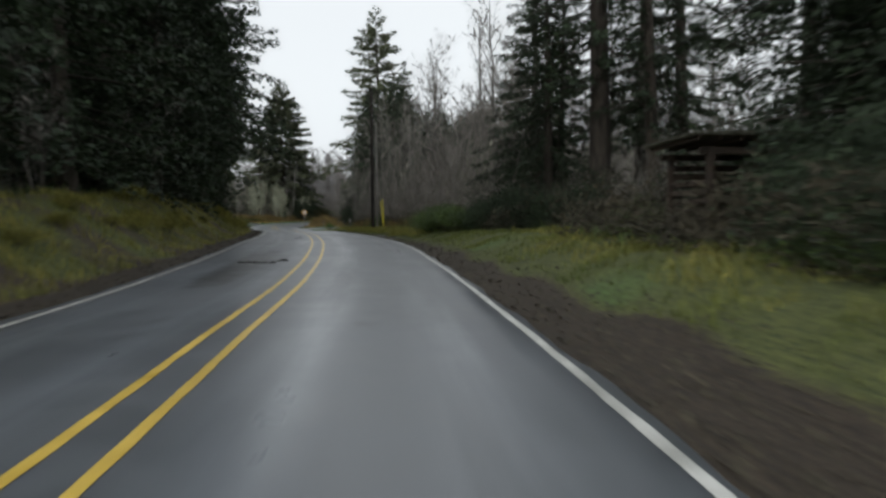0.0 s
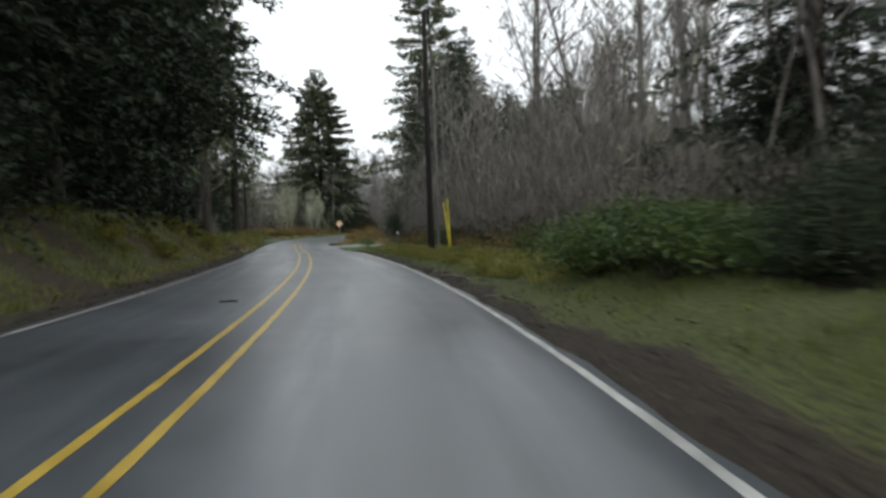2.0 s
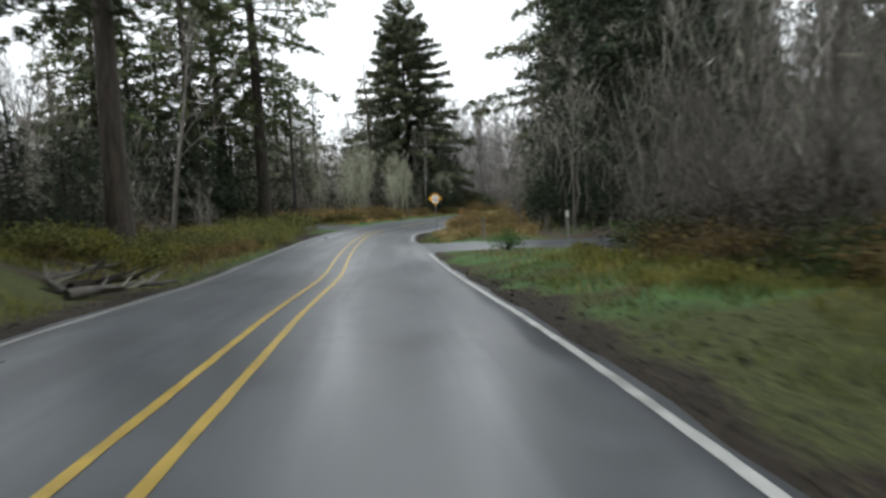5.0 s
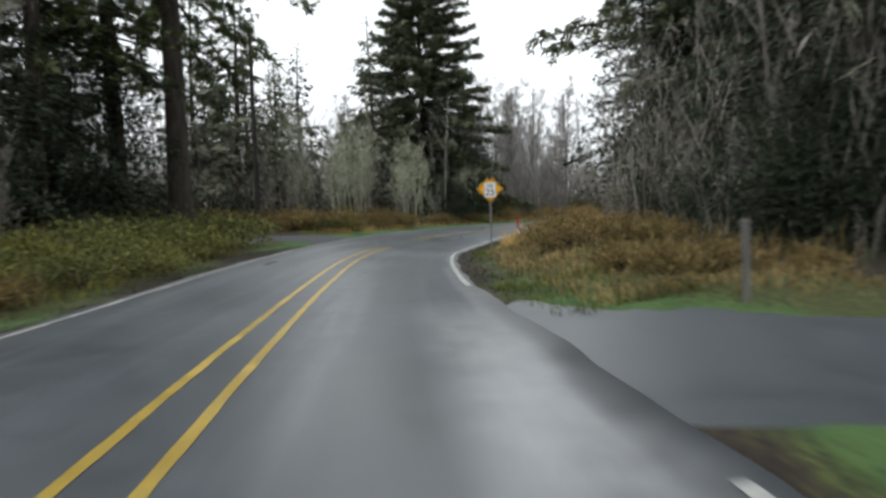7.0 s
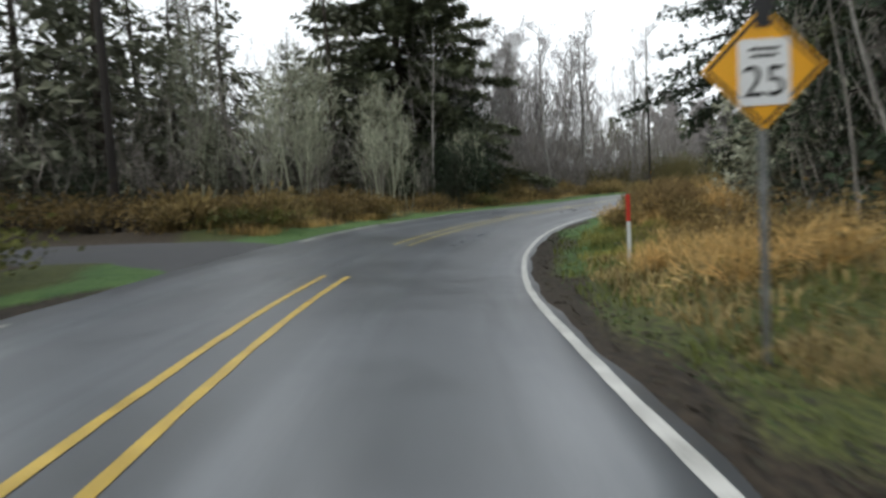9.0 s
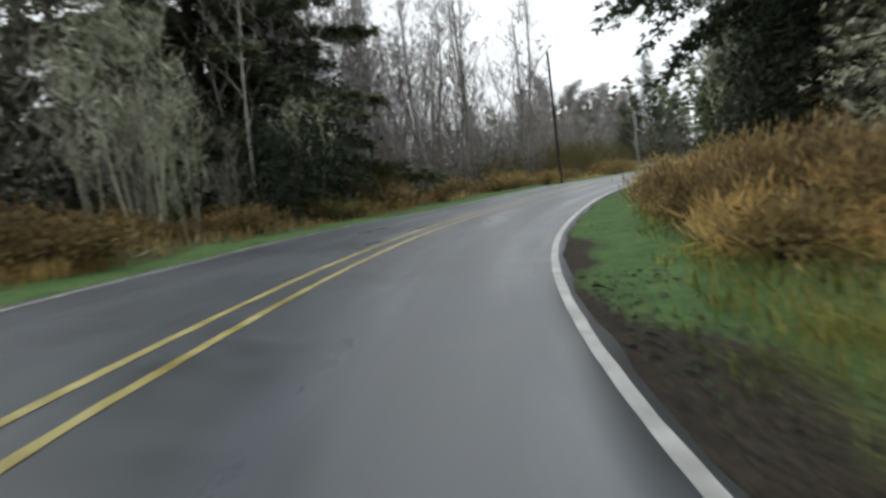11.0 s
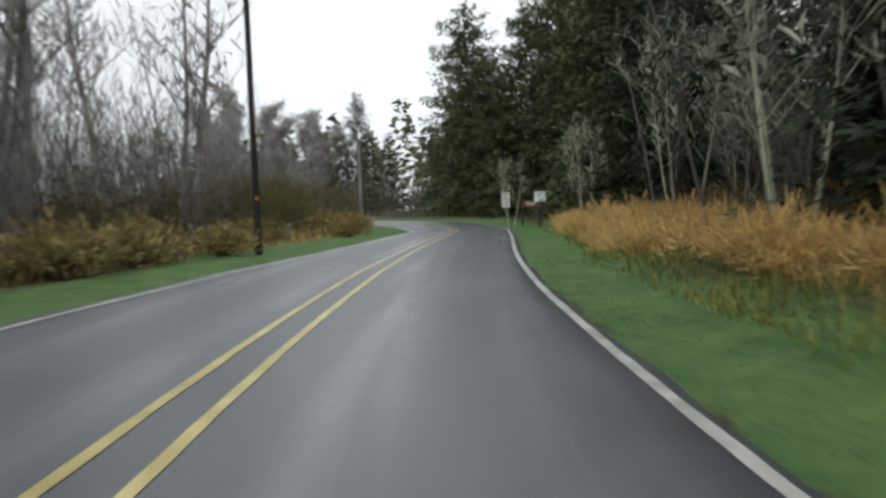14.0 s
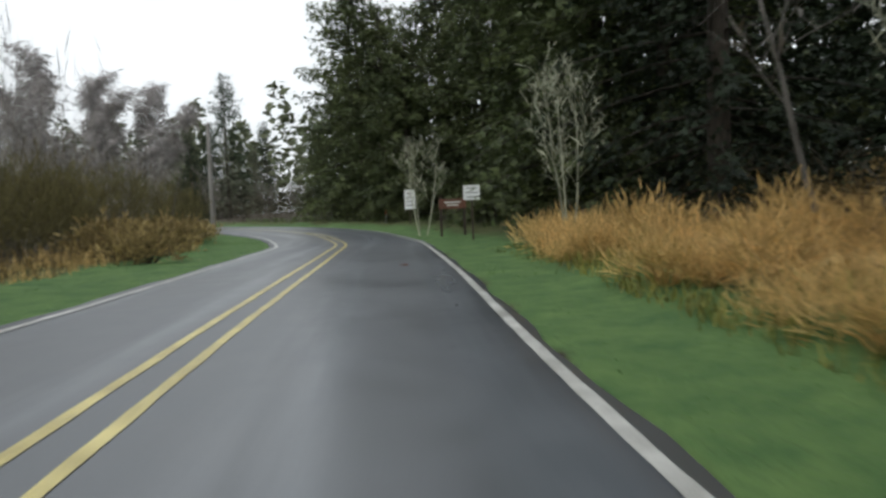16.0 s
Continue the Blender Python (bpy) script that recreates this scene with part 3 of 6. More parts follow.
tagged(new("road", road_me), "damp grey two-lane asphalt road with worn patches", "road", kind="structure")


def line_mark(name, s0, s1, centre, width, mat, label):
    me = ribbon(name, s0, s1, lambda s: centre(s) - width / 2 - 0.008 * wave(s, 0 * s, 0.31, 1), lambda s: centre(s) + width / 2 + 0.008 * wave(s, 0 * s, 0.27, 4), 0.006, mat, 2, 0.25)
    tagged(new(name, me), label, "road marking", kind="structure")


line_mark("white_edge_line", -55, 84.6, lambda s: edge(WHITE_R, s), 0.10, PAINT_W, "worn white edge line on the asphalt")
line_mark("white_edge_line", 93.8, 250, lambda s: edge(WHITE_R, s), 0.115, PAINT_W, "white edge line on the asphalt, inside of a bend")
line_mark("white_edge_line", -55, 107.0, lambda s: edge(WHITE_L, s), 0.10, PAINT_W, "worn white edge line beside a grassy bank")
line_mark("white_edge_line", 117.2, 250, lambda s: edge(WHITE_L, s), 0.10, PAINT_W, "thin white edge line beside mown grass")
for off in (0, 1):
    line_mark("yellow_centre_line", -55, 111.5, lambda s: edge(YELLOW_R, s) - off * edge(YELLOW_GAP, s), 0.10, PAINT_Y, "yellow centre line, one of a double pair")
    line_mark("yellow_centre_line", 117.8, 250, lambda s: edge(YELLOW_R, s) - off * edge(YELLOW_GAP, s), 0.10, PAINT_GLARE, "yellow centre line, paler for wet glare, one of a double pair")


def draped(name, knots, width, mat, lift, label):
    """A side road that follows the ground."""
    at, p = spline(np.array(knots, float), 0.6)
    t = np.gradient(p[:, :2], axis=0)
    t /= np.linalg.norm(t, axis=1)[:, None]
    q = np.linspace(-0.5, 0.5, 7)
    w = width + 5.0 * np.exp(-at / 1.6)
    x = p[:, :1] + t[:, 1:] * q * w[:, None]
    y = p[:, 1:2] - t[:, :1] * q * w[:, None]
    z = gz(x.ravel(), y.ravel()) + lift
    z = z.reshape(x.shape)
    z[:, 0] -= 0.08
    z[:, -1] -= 0.08
    me = tri_mesh(name, np.stack([x, y, z], -1).reshape(-1, 3), grid_tris(len(at), 7)[:, ::-1], mat, True)
    tagged(new(name, me), label, "driveway", kind="structure")


draped("driveway", [(-18.6, 86.0), (-13, 85.3), (-6, 84.6), (4, 83.5), (18, 82)], 4.2, ASPHALT, 0.032, "damp grey driveway joining the road")
draped("side_road", [(-27.4, 110.8), (-33, 111.3), (-40, 112.0), (-55, 113.5)], 5.8, GRAVEL, 0.032, "damp gravel side road between grass verges")


# ---- plants ----
def thing(name, label, category, group="", at=None, kind=""):
    ob = tagged(new(name), label, category, group, kind)
    if at is not None:
        ob.matrix_world = at
    return ob


def part_mesh(name, me, parent, label=""):
    ob = tagged(new(name, me), label)
    ob.parent = parent
    return ob


def part(name, bm, mat, parent, label=""):
    me = bpy.data.meshes.new(name)
    bm.normal_update()
    bm.to_mesh(me)
    bm.free()
    me.materials.append(mat)
    return part_mesh(name, me, parent, label)


class Tubes:
    """Gathers tapered tubes into one mesh."""

    def __init__(self):
        self.v, self.f, self.n = [], [], 0

    def add(self, pts, radii, sides=4):
        pts, radii = np.asarray(pts, float), np.asarray(radii, float)
        d = np.gradient(pts, axis=0)
        d /= np.linalg.norm(d, axis=1)[:, None] + 1e-9
        ref = np.array([0.31, 0.17, 0.93]) if abs(d[0, 2]) < 0.8 else np.array([0.95, 0.21, 0.1])
        a = np.cross(d, ref)
        a /= np.linalg.norm(a, axis=1)[:, None] + 1e-9
        b = np.cross(d, a)
        ang = np.linspace(0, 2 * np.pi, sides, endpoint=False)
        ring = pts[:, None] + radii[:, None, None] * (np.cos(ang)[None, :, None] * a[:, None] + np.sin(ang)[None, :, None] * b[:, None])
        k = len(pts)
        self.v.append(ring.reshape(-1, 3))
        i = (np.arange(k - 1)[:, None] * sides + np.arange(sides)[None]).ravel()
        r = (np.arange(k - 1)[:, None] * sides + (np.arange(sides)[None] + 1) % sides).ravel()
        self.f.append(np.concatenate([np.stack([i, r, r + sides], 1), np.stack([i, r + sides, i + sides], 1)]) + self.n)
        self.n += k * sides

    def sliver(self, pts, r):
        """A fine twig: one bent sliver."""
        a, m, b = pts[0], pts[len(pts) // 2], pts[-1]
        w = np.cross(b - a, (0.37, 0.61, 0.7))
        w = w / (np.linalg.norm(w) + 1e-9) * r
        self.v.append(np.array([a - w, a + w, m + w * 0.7, b]))
        self.f.append(np.array([[0, 1, 2], [0, 2, 3]]) + self.n)
        self.n += 4

    def mesh(self, name, mat, smooth=True):
        return tri_mesh(name, np.concatenate(self.v), np.concatenate(self.f), mat, smooth)


def sprays(centres, along, across, length, width):
    """Flat pointed sprigs: a bent kite of two triangles each."""
    n = len(centres)
    tip = centres + along * length[:, None]
    mid = centres + along * (length * 0.45)[:, None]
    v = np.stack([centres, mid + across * width[:, None], tip, mid - across * width[:, None]], 1).reshape(-1, 3)
    i = np.arange(n)[:, None] * 4
    return v, np.concatenate([i + np.array([0, 1, 2]), i + np.array([0, 2, 3])])


def tridents(centres, along, across, length, width):
    """Forked sprigs of three slim blades each."""
    v = []
    for turn, reach in ((-0.62, 0.72), (0.0, 1.0), (0.62, 0.72)):
        d = along * math.cos(turn) + across * math.sin(turn)
        s = across * math.cos(turn) - along * math.sin(turn)
        mid = centres + d * (length * reach * 0.35)[:, None]
        v += [centres + d * (length * 0.04)[:, None] - s * (width * 0.5)[:, None], mid + s * (width * 0.8)[:, None], centres + d * (length * reach)[:, None]]
    n = len(centres)
    return np.stack(v, 1).reshape(-1, 3), np.arange(n * 9).reshape(-1, 3)


def unit(v):
    return v / (np.linalg.norm(v, axis=-1, keepdims=True) + 1e-9)


def conifer(name, seed, height, clear, radius, label, needle, dense=1.0, ragged=0.3, thick=0.013, taper=0.75, tier=1.0, coarse=False, deep=0.10, sprig=0.40, whorl=4, broad=1.0):
    """A spruce or fir: tapered trunk, whorls of drooping boughs, and sprigs of needles along them."""
    rng = np.random.default_rng(seed)
    tree = thing(name, label, "conifer tree", "roadside conifers")
    wood, boughs = Tubes(), Tubes()
    hs = np.linspace(0, 1, 14)
    sway = np.stack([0.012 * height * np.sin(hs * 3 + seed), 0.012 * height * np.cos(hs * 2.4 + seed), hs * height], 1) - [0.012 * height * np.sin(seed), 0.012 * height * np.cos(seed), 0]
    rad = height * thick * (1 - hs) ** 0.85 + 0.02
    rad[0] *= 1.35
    sway[0, 2] = -0.35
    wood.add(sway, rad, 10)
    C, A, W, L, D = [], [], [], [], []
    h = clear * height
    while h < height * 0.985:
        q = (h - clear * height) / (height * (1 - clear))
        reach = radius * (1 - q) ** taper * (0.55 + 0.45 * min(1, q * 6 + 0.35))
        count = 3 if q > 0.85 else whorl
        turn = rng.uniform(0, 6.28)
        for k in range(count):
            ang = turn + k * 6.283 / count + rng.uniform(-0.5, 0.5)
            ln = reach * rng.uniform(1 - ragged * 1.6, 1 + ragged * 0.6) + 0.25
            out = np.array([math.cos(ang), math.sin(ang), 0])
            lift = 0.45 * q - 0.12 + rng.uniform(-0.12, 0.12)
            t = np.linspace(0, 1, 5)
            base = np.array([np.interp(h, sway[:, 2], sway[:, 0]), np.interp(h, sway[:, 2], sway[:, 1]), h])
            line = base + out * (ln * t)[:, None] + np.array([0, 0, 1]) * (ln * (lift * t - (0.42 - 0.3 * q) * t ** 2 + 0.16 * t ** 3))[:, None]
            if not coarse or k == 0:
                boughs.add(line[[0, 2, 4]], np.array([0.035, 0.02, 0.006]) * (0.5 + ln / 4), 3)
            m = int(ln * (5 if coarse else 23) * dense) + 4
            u = rng.uniform(0.12, 1.0, m) ** 0.8
            c = np.stack([np.interp(u, t, line[:, i]) for i in range(3)], 1)
            c = c + rng.normal(0, 1, (m, 3)) * np.array([deep, deep, deep * 1.2]) * min(1.0, 0.3 + ln / 4)
            side = np.array([-out[1], out[0], 0]) * rng.choice([-1, 1], m)[:, None]
            a = unit(side * rng.uniform(0.3, 1.0, m)[:, None] + out * rng.uniform(0.3, 0.9, m)[:, None] + np.array([0, 0, 1]) * rng.uniform(-0.75, 0.12, m)[:, None])
            spread = 0.16 + 0.30 * (1 - u)
            ls = rng.uniform(0.7, 1.4, m) * np.clip(ln * spread, 0.16, 0.95 if coarse else sprig)
            C.append(c), A.append(a), L.append(ls)
            W.append(unit(np.cross(a, np.array([0, 0, 1]) + rng.normal(0, 0.6, (m, 3)))))
            D.append(np.clip(ls * rng.uniform(0.16, 0.30, m), 0.03, 0.17) if coarse else np.clip(ls * rng.uniform(0.10, 0.20, m), 0.02, 0.065) * broad)
        h += rng.uniform(0.24, 0.46) * (0.7 + height / 45) * tier
    v, f = (sprays if coarse else tridents)(np.concatenate(C), np.concatenate(A), np.concatenate(W), np.concatenate(L), np.concatenate(D))
    part_mesh("trunk", wood.mesh("trunk", BARK), tree)
    tagged(part_mesh("limbwork", boughs.mesh("limbwork", BARK), tree), kind="stuff")
    part_mesh("crown", tri_mesh("crown", v, f, needle), tree)
    return tree


def bare_tree(name, seed, height, label, bark, twig, trunks=1, spread=0.32, levels=3, group="bare trees", lean=0.08, fork=0.35, density=1.0, twig_size=1.0, haze=0, droop=0.0):
    """A leafless broadleaf tree: wandering stems, limbs, branches and twigs."""
    rng = np.random.default_rng(seed)
    tree = thing(name, label, "bare tree", group)
    wood, fine = Tubes(), Tubes()

    def grow(start, way, length, r, lev):
        k = (8, 5, 3, 3)[lev]
        pts, d = [start], unit(way)
        for i in range(k - 1):
            d = unit(d + rng.normal(0, (0.06, 0.16, 0.2, 0.22)[lev], 3) + np.array([0, 0, (0.03, 0.09, 0.07, 0.03)[lev]]))
            pts.append(pts[-1] + d * length / (k - 1))
        pts = np.array(pts)
        q = np.linspace(0, 1, k)
        if lev == 3:
            fine.sliver(pts, r * 1.15)
            for i in range(haze):
                p = pts[rng.integers(1, k)]
                e = unit(rng.normal(0, 1, 3) + np.array([0, 0, 0.5 - droop])) * rng.uniform(0.25, 0.7) * (1 + 1.4 * droop)
                fine.sliver(np.array([p, p + e * 0.5, p + e - np.array([0, 0, 0.25 * droop])]), r * 0.95)
        else:
            (wood if lev < 2 else fine).add(pts, r * (1 - q * 0.82), (7 if trunks < 4 else 5, 4, 3)[lev])
        if lev >= levels:
            return
        n = int((11, 6, 4)[lev] * density * rng.uniform(0.8, 1.2))
        for i in range(n):
            u = rng.uniform(fork if lev == 0 else 0.2, 1.0)
            p = np.array([np.interp(u, q, pts[:, j]) for j in range(3)])
            ang = rng.uniform(0, 6.283)
            dirn = unit(np.array([math.cos(ang), math.sin(ang), rng.uniform(0.25, 1.3)]) + 0.5 * d)
            ln = length * (spread, 0.5, 0.5)[lev] * rng.uniform(0.6, 1.3) * (1.25 - 0.6 * u)
            grow(p, dirn, ln, max(r * (1 - u * 0.75) * (0.42, 0.45, 0.5)[lev], 0.006 * twig_size), lev + 1)

    for i in range(trunks):
        ang = rng.uniform(0, 6.283)
        off = np.array([math.cos(ang), math.sin(ang), 0]) * (0 if trunks == 1 else rng.uniform(0.1, 0.35))
        tilt = np.array([math.cos(ang), math.sin(ang), 0]) * (lean if trunks == 1 else rng.uniform(0.12, 0.32) * (1 + 4 * lean))
        hh = height * rng.uniform(0.8, 1.0) if i else height
        grow(off + np.array([0, 0, -0.3]), np.array([0, 0, 1.0]) + tilt, hh + 0.3, hh * (0.0115 if trunks == 1 else 0.007) + 0.012, 0)
    part_mesh("trunk", wood.mesh("trunk", bark), tree)
    tagged(part_mesh("crown", fine.mesh("crown", twig), tree), kind="stuff")
    return tree


def leafy_shrub(name, seed, height, radius, label, leaf, size=0.09, count=2600, group="roadside shrubs", slim=0.33, up=0.2, stem=None):
    """A shrub: stems under a loose uneven mound of leaves."""
    rng = np.random.default_rng(seed)
    bush = thing(name, label, "shrub", group)
    stems = Tubes()
    C, A = [], []
    heads = [(rng.uniform(0, 6.283), rng.uniform(0.2, 1.0), rng.uniform(0.55, 1.05)) for i in range(16)]
    for ang, rr, hh in heads:
        tip = np.array([math.cos(ang) * radius * rr, math.sin(ang) * radius * rr, height * hh * (1 - 0.45 * rr)])
        mid = tip * np.array([0.45, 0.45, 0.6])
        stems.add([np.array([0, 0, -0.15]), mid, tip], np.array([0.03, 0.02, 0.008]), 4)
        m = count // 16
        c = tip + rng.normal(0, 1, (m, 3)) * np.array([radius * 0.26, radius * 0.26, height * 0.17])
        c[:, 2] = np.maximum(c[:, 2], 0.03)
        C.append(c)
        A.append(unit(unit(c - tip) + rng.normal(0, 0.6, (m, 3)) + np.array([0, 0, up])))
    C, A = np.concatenate(C), np.concatenate(A)
    W = unit(np.cross(A, rng.normal(0, 1, A.shape)))
    ls = rng.uniform(0.7, 1.5, len(C)) * size
    v, f = sprays(C, A, W, ls, ls * slim)
    tagged(part_mesh("stemwork", stems.mesh("stemwork", stem or BARK), bush), kind="stuff")
    part_mesh("leaves", tri_mesh("leaves", v, f, leaf), bush)
    return bush


def stand(ob, x, y, turn=0.0, size=1.0, sink=0.05, tilt=0.0):
    """Moves the first of its kind to its place."""
    z = float(gz(x, y)[0]) - sink
    ob.matrix_world = pose(x, y, z, tilt, 0, turn) @ Matrix.Scale(size, 4)
    return ob


PLACED = {}


def plant(kind, x, y, size=1.0, turn=None, tilt=0.0):
    """Stands one more of a kind of plant on the ground."""
    proto, used = PLACED[kind]
    if turn is None:
        turn = (x * 37.7 + y * 91.3) % 360
    if not used:
        PLACED[kind][1] = True
        return stand(proto, x, y, turn, size, tilt=tilt)
    z = float(gz(x, y)[0]) - 0.05
    keep = proto.scale.copy()
    proto.scale = (1, 1, 1)
    ob = copy_thing(proto, pose(x, y, z, tilt, 0, turn) @ Matrix.Scale(size, 4))
    proto.scale = keep
    return ob


def kind(key, ob):
    PLACED[key] = [ob, False]


DARK = "tall dark green spruce with drooping needled boughs"
kind("spruce_a", conifer("spruce_tree", 1, 24, 0.06, 4.8, DARK, NEEDLE, 1.2, deep=0.2, sprig=0.26, broad=1.35))
kind("spruce_b", conifer("spruce_tree", 2, 27, 0.14, 4.2, "tall dark spruce with a bare lower trunk", NEEDLE, 0.8, 0.45))
kind("spruce_far", conifer("spruce_tree", 3, 21, 0.03, 5.0, DARK, NEEDLE, 1.0, 0.45, taper=0.62, coarse=True))
kind("spruce_wide", conifer("spruce_tree", 26, 26, 0.20, 7.4, "broad dark spruce with boughs hanging towards the road", NEEDLE, 1.0, 0.4, taper=0.6, tier=1.0, deep=0.14, sprig=0.32, broad=1.5))
kind("moss_far", conifer("spruce_tree", 9, 20, 0.08, 4.0, "mossy grey-green conifer among bare trees", NEEDLE_G, 0.9, 0.5, coarse=True))
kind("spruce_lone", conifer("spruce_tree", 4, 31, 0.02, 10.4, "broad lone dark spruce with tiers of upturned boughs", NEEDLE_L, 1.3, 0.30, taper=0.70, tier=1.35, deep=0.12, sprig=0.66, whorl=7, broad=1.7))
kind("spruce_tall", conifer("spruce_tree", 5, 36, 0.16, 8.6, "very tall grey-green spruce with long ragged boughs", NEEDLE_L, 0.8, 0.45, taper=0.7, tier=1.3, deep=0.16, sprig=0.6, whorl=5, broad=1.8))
kind("spruce_moss", conifer("fir_tree", 6, 20, 0.03, 5.2, "broad mottled green fir hung with moss", NEEDLE_M, 1.15, 0.45, taper=0.5, tier=1.2, deep=0.2, sprig=0.36, whorl=6, broad=1.3))
kind("spruce_open", conifer("spruce_tree", 10, 27, 0.20, 6.0, "open spruce with a thick bare trunk and ragged high boughs", NEEDLE, 0.7, 0.5, 0.016, tier=1.25))
# same open spruce in lighter needles, painting in the brighter light it gets
kind("spruce_lit", conifer("spruce_tree", 37, 27, 0.31, 5.6, "open grey-green spruce with a thick bare trunk", NEEDLE_M, 0.75, 0.5, 0.015, tier=1.2, broad=1.3))
kind("spruce_mid", conifer("spruce_tree", 35, 22, 0.05, 4.8, DARK, NEEDLE, 0.9, 0.45, taper=0.6, deep=0.26, sprig=0.32, broad=1.3))
kind("hemlock", conifer("hemlock_tree", 7, 8, 0.02, 2.9, "young dark evergreen with dense low boughs", NEEDLE, 1.1, 0.3, taper=0.5, deep=0.2, sprig=0.2, whorl=5, broad=1.15))
kind("fat_fir", conifer("fir_tree", 8, 30, 0.24, 5.0, "old fir with a thick straight bare trunk", NEEDLE, 0.6, 0.5, 0.019))
kind("alder_a", bare_tree("alder_tree", 11, 13, "leafless grey alder with fine upright twigs", BARK_A, TWIG, density=1.15, twig_size=1.7))
kind("alder_b", bare_tree("alder_tree", 12, 11, "leafless grey alder with spreading limbs", BARK_A, TWIG, 2, 0.34, twig_size=1.7))
kind("alder_c", bare_tree("alder_tree", 13, 14, "tall leafless alder with a wandering trunk", BARK_A, TWIG, 1, 0.26, fork=0.35, density=1.15, twig_size=1.7))
kind("thicket", bare_tree("thicket_shrub", 14, 5.5, "dense leafless thicket shrub of many thin stems", BARK_A, TWIG, 5, 0.3, group="thicket shrubs", fork=0.2, density=0.9, twig_size=1.5))
kind("lichen_a", bare_tree("lichen_tree", 15, 7.5, "leafless tree furred with pale lichen", MOSS_B, MOSS_B, 3, 0.36, group="lichen trees", density=0.95, twig_size=2.0))
kind("birch_a", bare_tree("birch_tree", 17, 15, "slender pale leafless birch with reddish twigs", BARK_B, TWIG_R, 1, 0.2, group="birch grove", fork=0.22, density=1.45, twig_size=2.3))
kind("birch_b", bare_tree("birch_tree", 18, 14, "two-stemmed pale leafless birch with reddish twigs", BARK_B, TWIG_R, 2, 0.2, group="birch grove", fork=0.22, density=1.2, twig_size=2.3))
kind("weeping", bare_tree("birch_tree", 24, 14, "weeping leafless birch with a dense reddish crown", BARK_B, TWIG_R, 2, 0.24, group="birch grove", fork=0.18, density=1.6, twig_size=0.9, haze=3, droop=0.7))
kind("dead_tree", bare_tree("dead_tree", 19, 12.5, "bare forked dead tree, pale grey, with stub limbs", BARK_B, BARK_B, 2, 0.34, 2, group="dead trees", fork=0.3, density=0.7, twig_size=3.0))
kind("tussock", leafy_shrub("grass_tussock", 38, 0.5, 0.6, "hummock of long bending green verge grass", BANKG, 0.22, 620, "grass tussocks", 0.045, 0.9, TURF_O))
kind("lichen_fir", conifer("spruce_tree", 41, 8, 0.04, 3.4, "half-dead young spruce furred with pale lichen", MOSS_B, 1.1, 0.25, taper=0.5, deep=0.2, sprig=0.26, whorl=6))
kind("willow", leafy_shrub("willow_bush", 20, 4.2, 2.7, "rounded leafless willow bush of olive-brown stems", OLIVE, 0.5, 5000, "willow bushes", 0.022, 1.5, OLIVE))
kind("salal", leafy_shrub("evergreen_shrub", 21, 1.5, 1.5, "glossy broad-leaved evergreen shrub on the verge", LEAF, 0.085, 3400, slim=0.4))
kind("fern_bush", leafy_shrub("evergreen_shrub", 22, 1.0, 0.75, "small bright green leafy shrub by a driveway", TURF, 0.07, 1500))
kind("bramble", leafy_shrub("bramble_shrub", 23, 1.1, 1.4, "tangled brown and green bramble at the wood's edge", RUST, 0.07, 1800))
kind("dark_shrub", leafy_shrub("holly_shrub", 27, 4.6, 3.0, "dense dark evergreen shrub at the wood's edge", NEEDLE, 0.22, 6400, slim=0.2))
kind("mound", leafy_shrub("moss_mound", 28, 0.95, 1.15, "lumpy yellow-green moss and fern mound on the bank", MOSSY, 0.13, 1500, "bank mounds", 0.22, 0.5))
kind("frond", leafy_shrub("bracken_clump", 29, 1.05, 1.05, "clump of withered russet bracken fronds", RUST, 0.14, 1200, "bracken clumps", 0.20, 0.7))
kind("dock", leafy_shrub("dock_clump", 32, 1.45, 0.9, "upright clump of dead rusty dock stalks with seed heads", DOCK, 0.17, 2200, "dock clumps", 0.085, 2.2))
kind("tawny", leafy_shrub("weed_clump", 30, 1.0, 1.1, "clump of withered tawny weeds and seed heads", TAWNY, 0.22, 1100, "weed clumps", 0.14, 1.0))
kind("tuft", leafy_shrub("straw_tuft", 33, 0.95, 0.8, "bending tuft of dry ochre grass on the berm", STRAW, 0.30, 750, "straw tufts", 0.035, 1.0, STRAW))
kind("broom", leafy_shrub("broom_shrub", 25, 0.95, 1.5, "low olive-green broom mound on the verge", MOUND, 0.09, 2600))

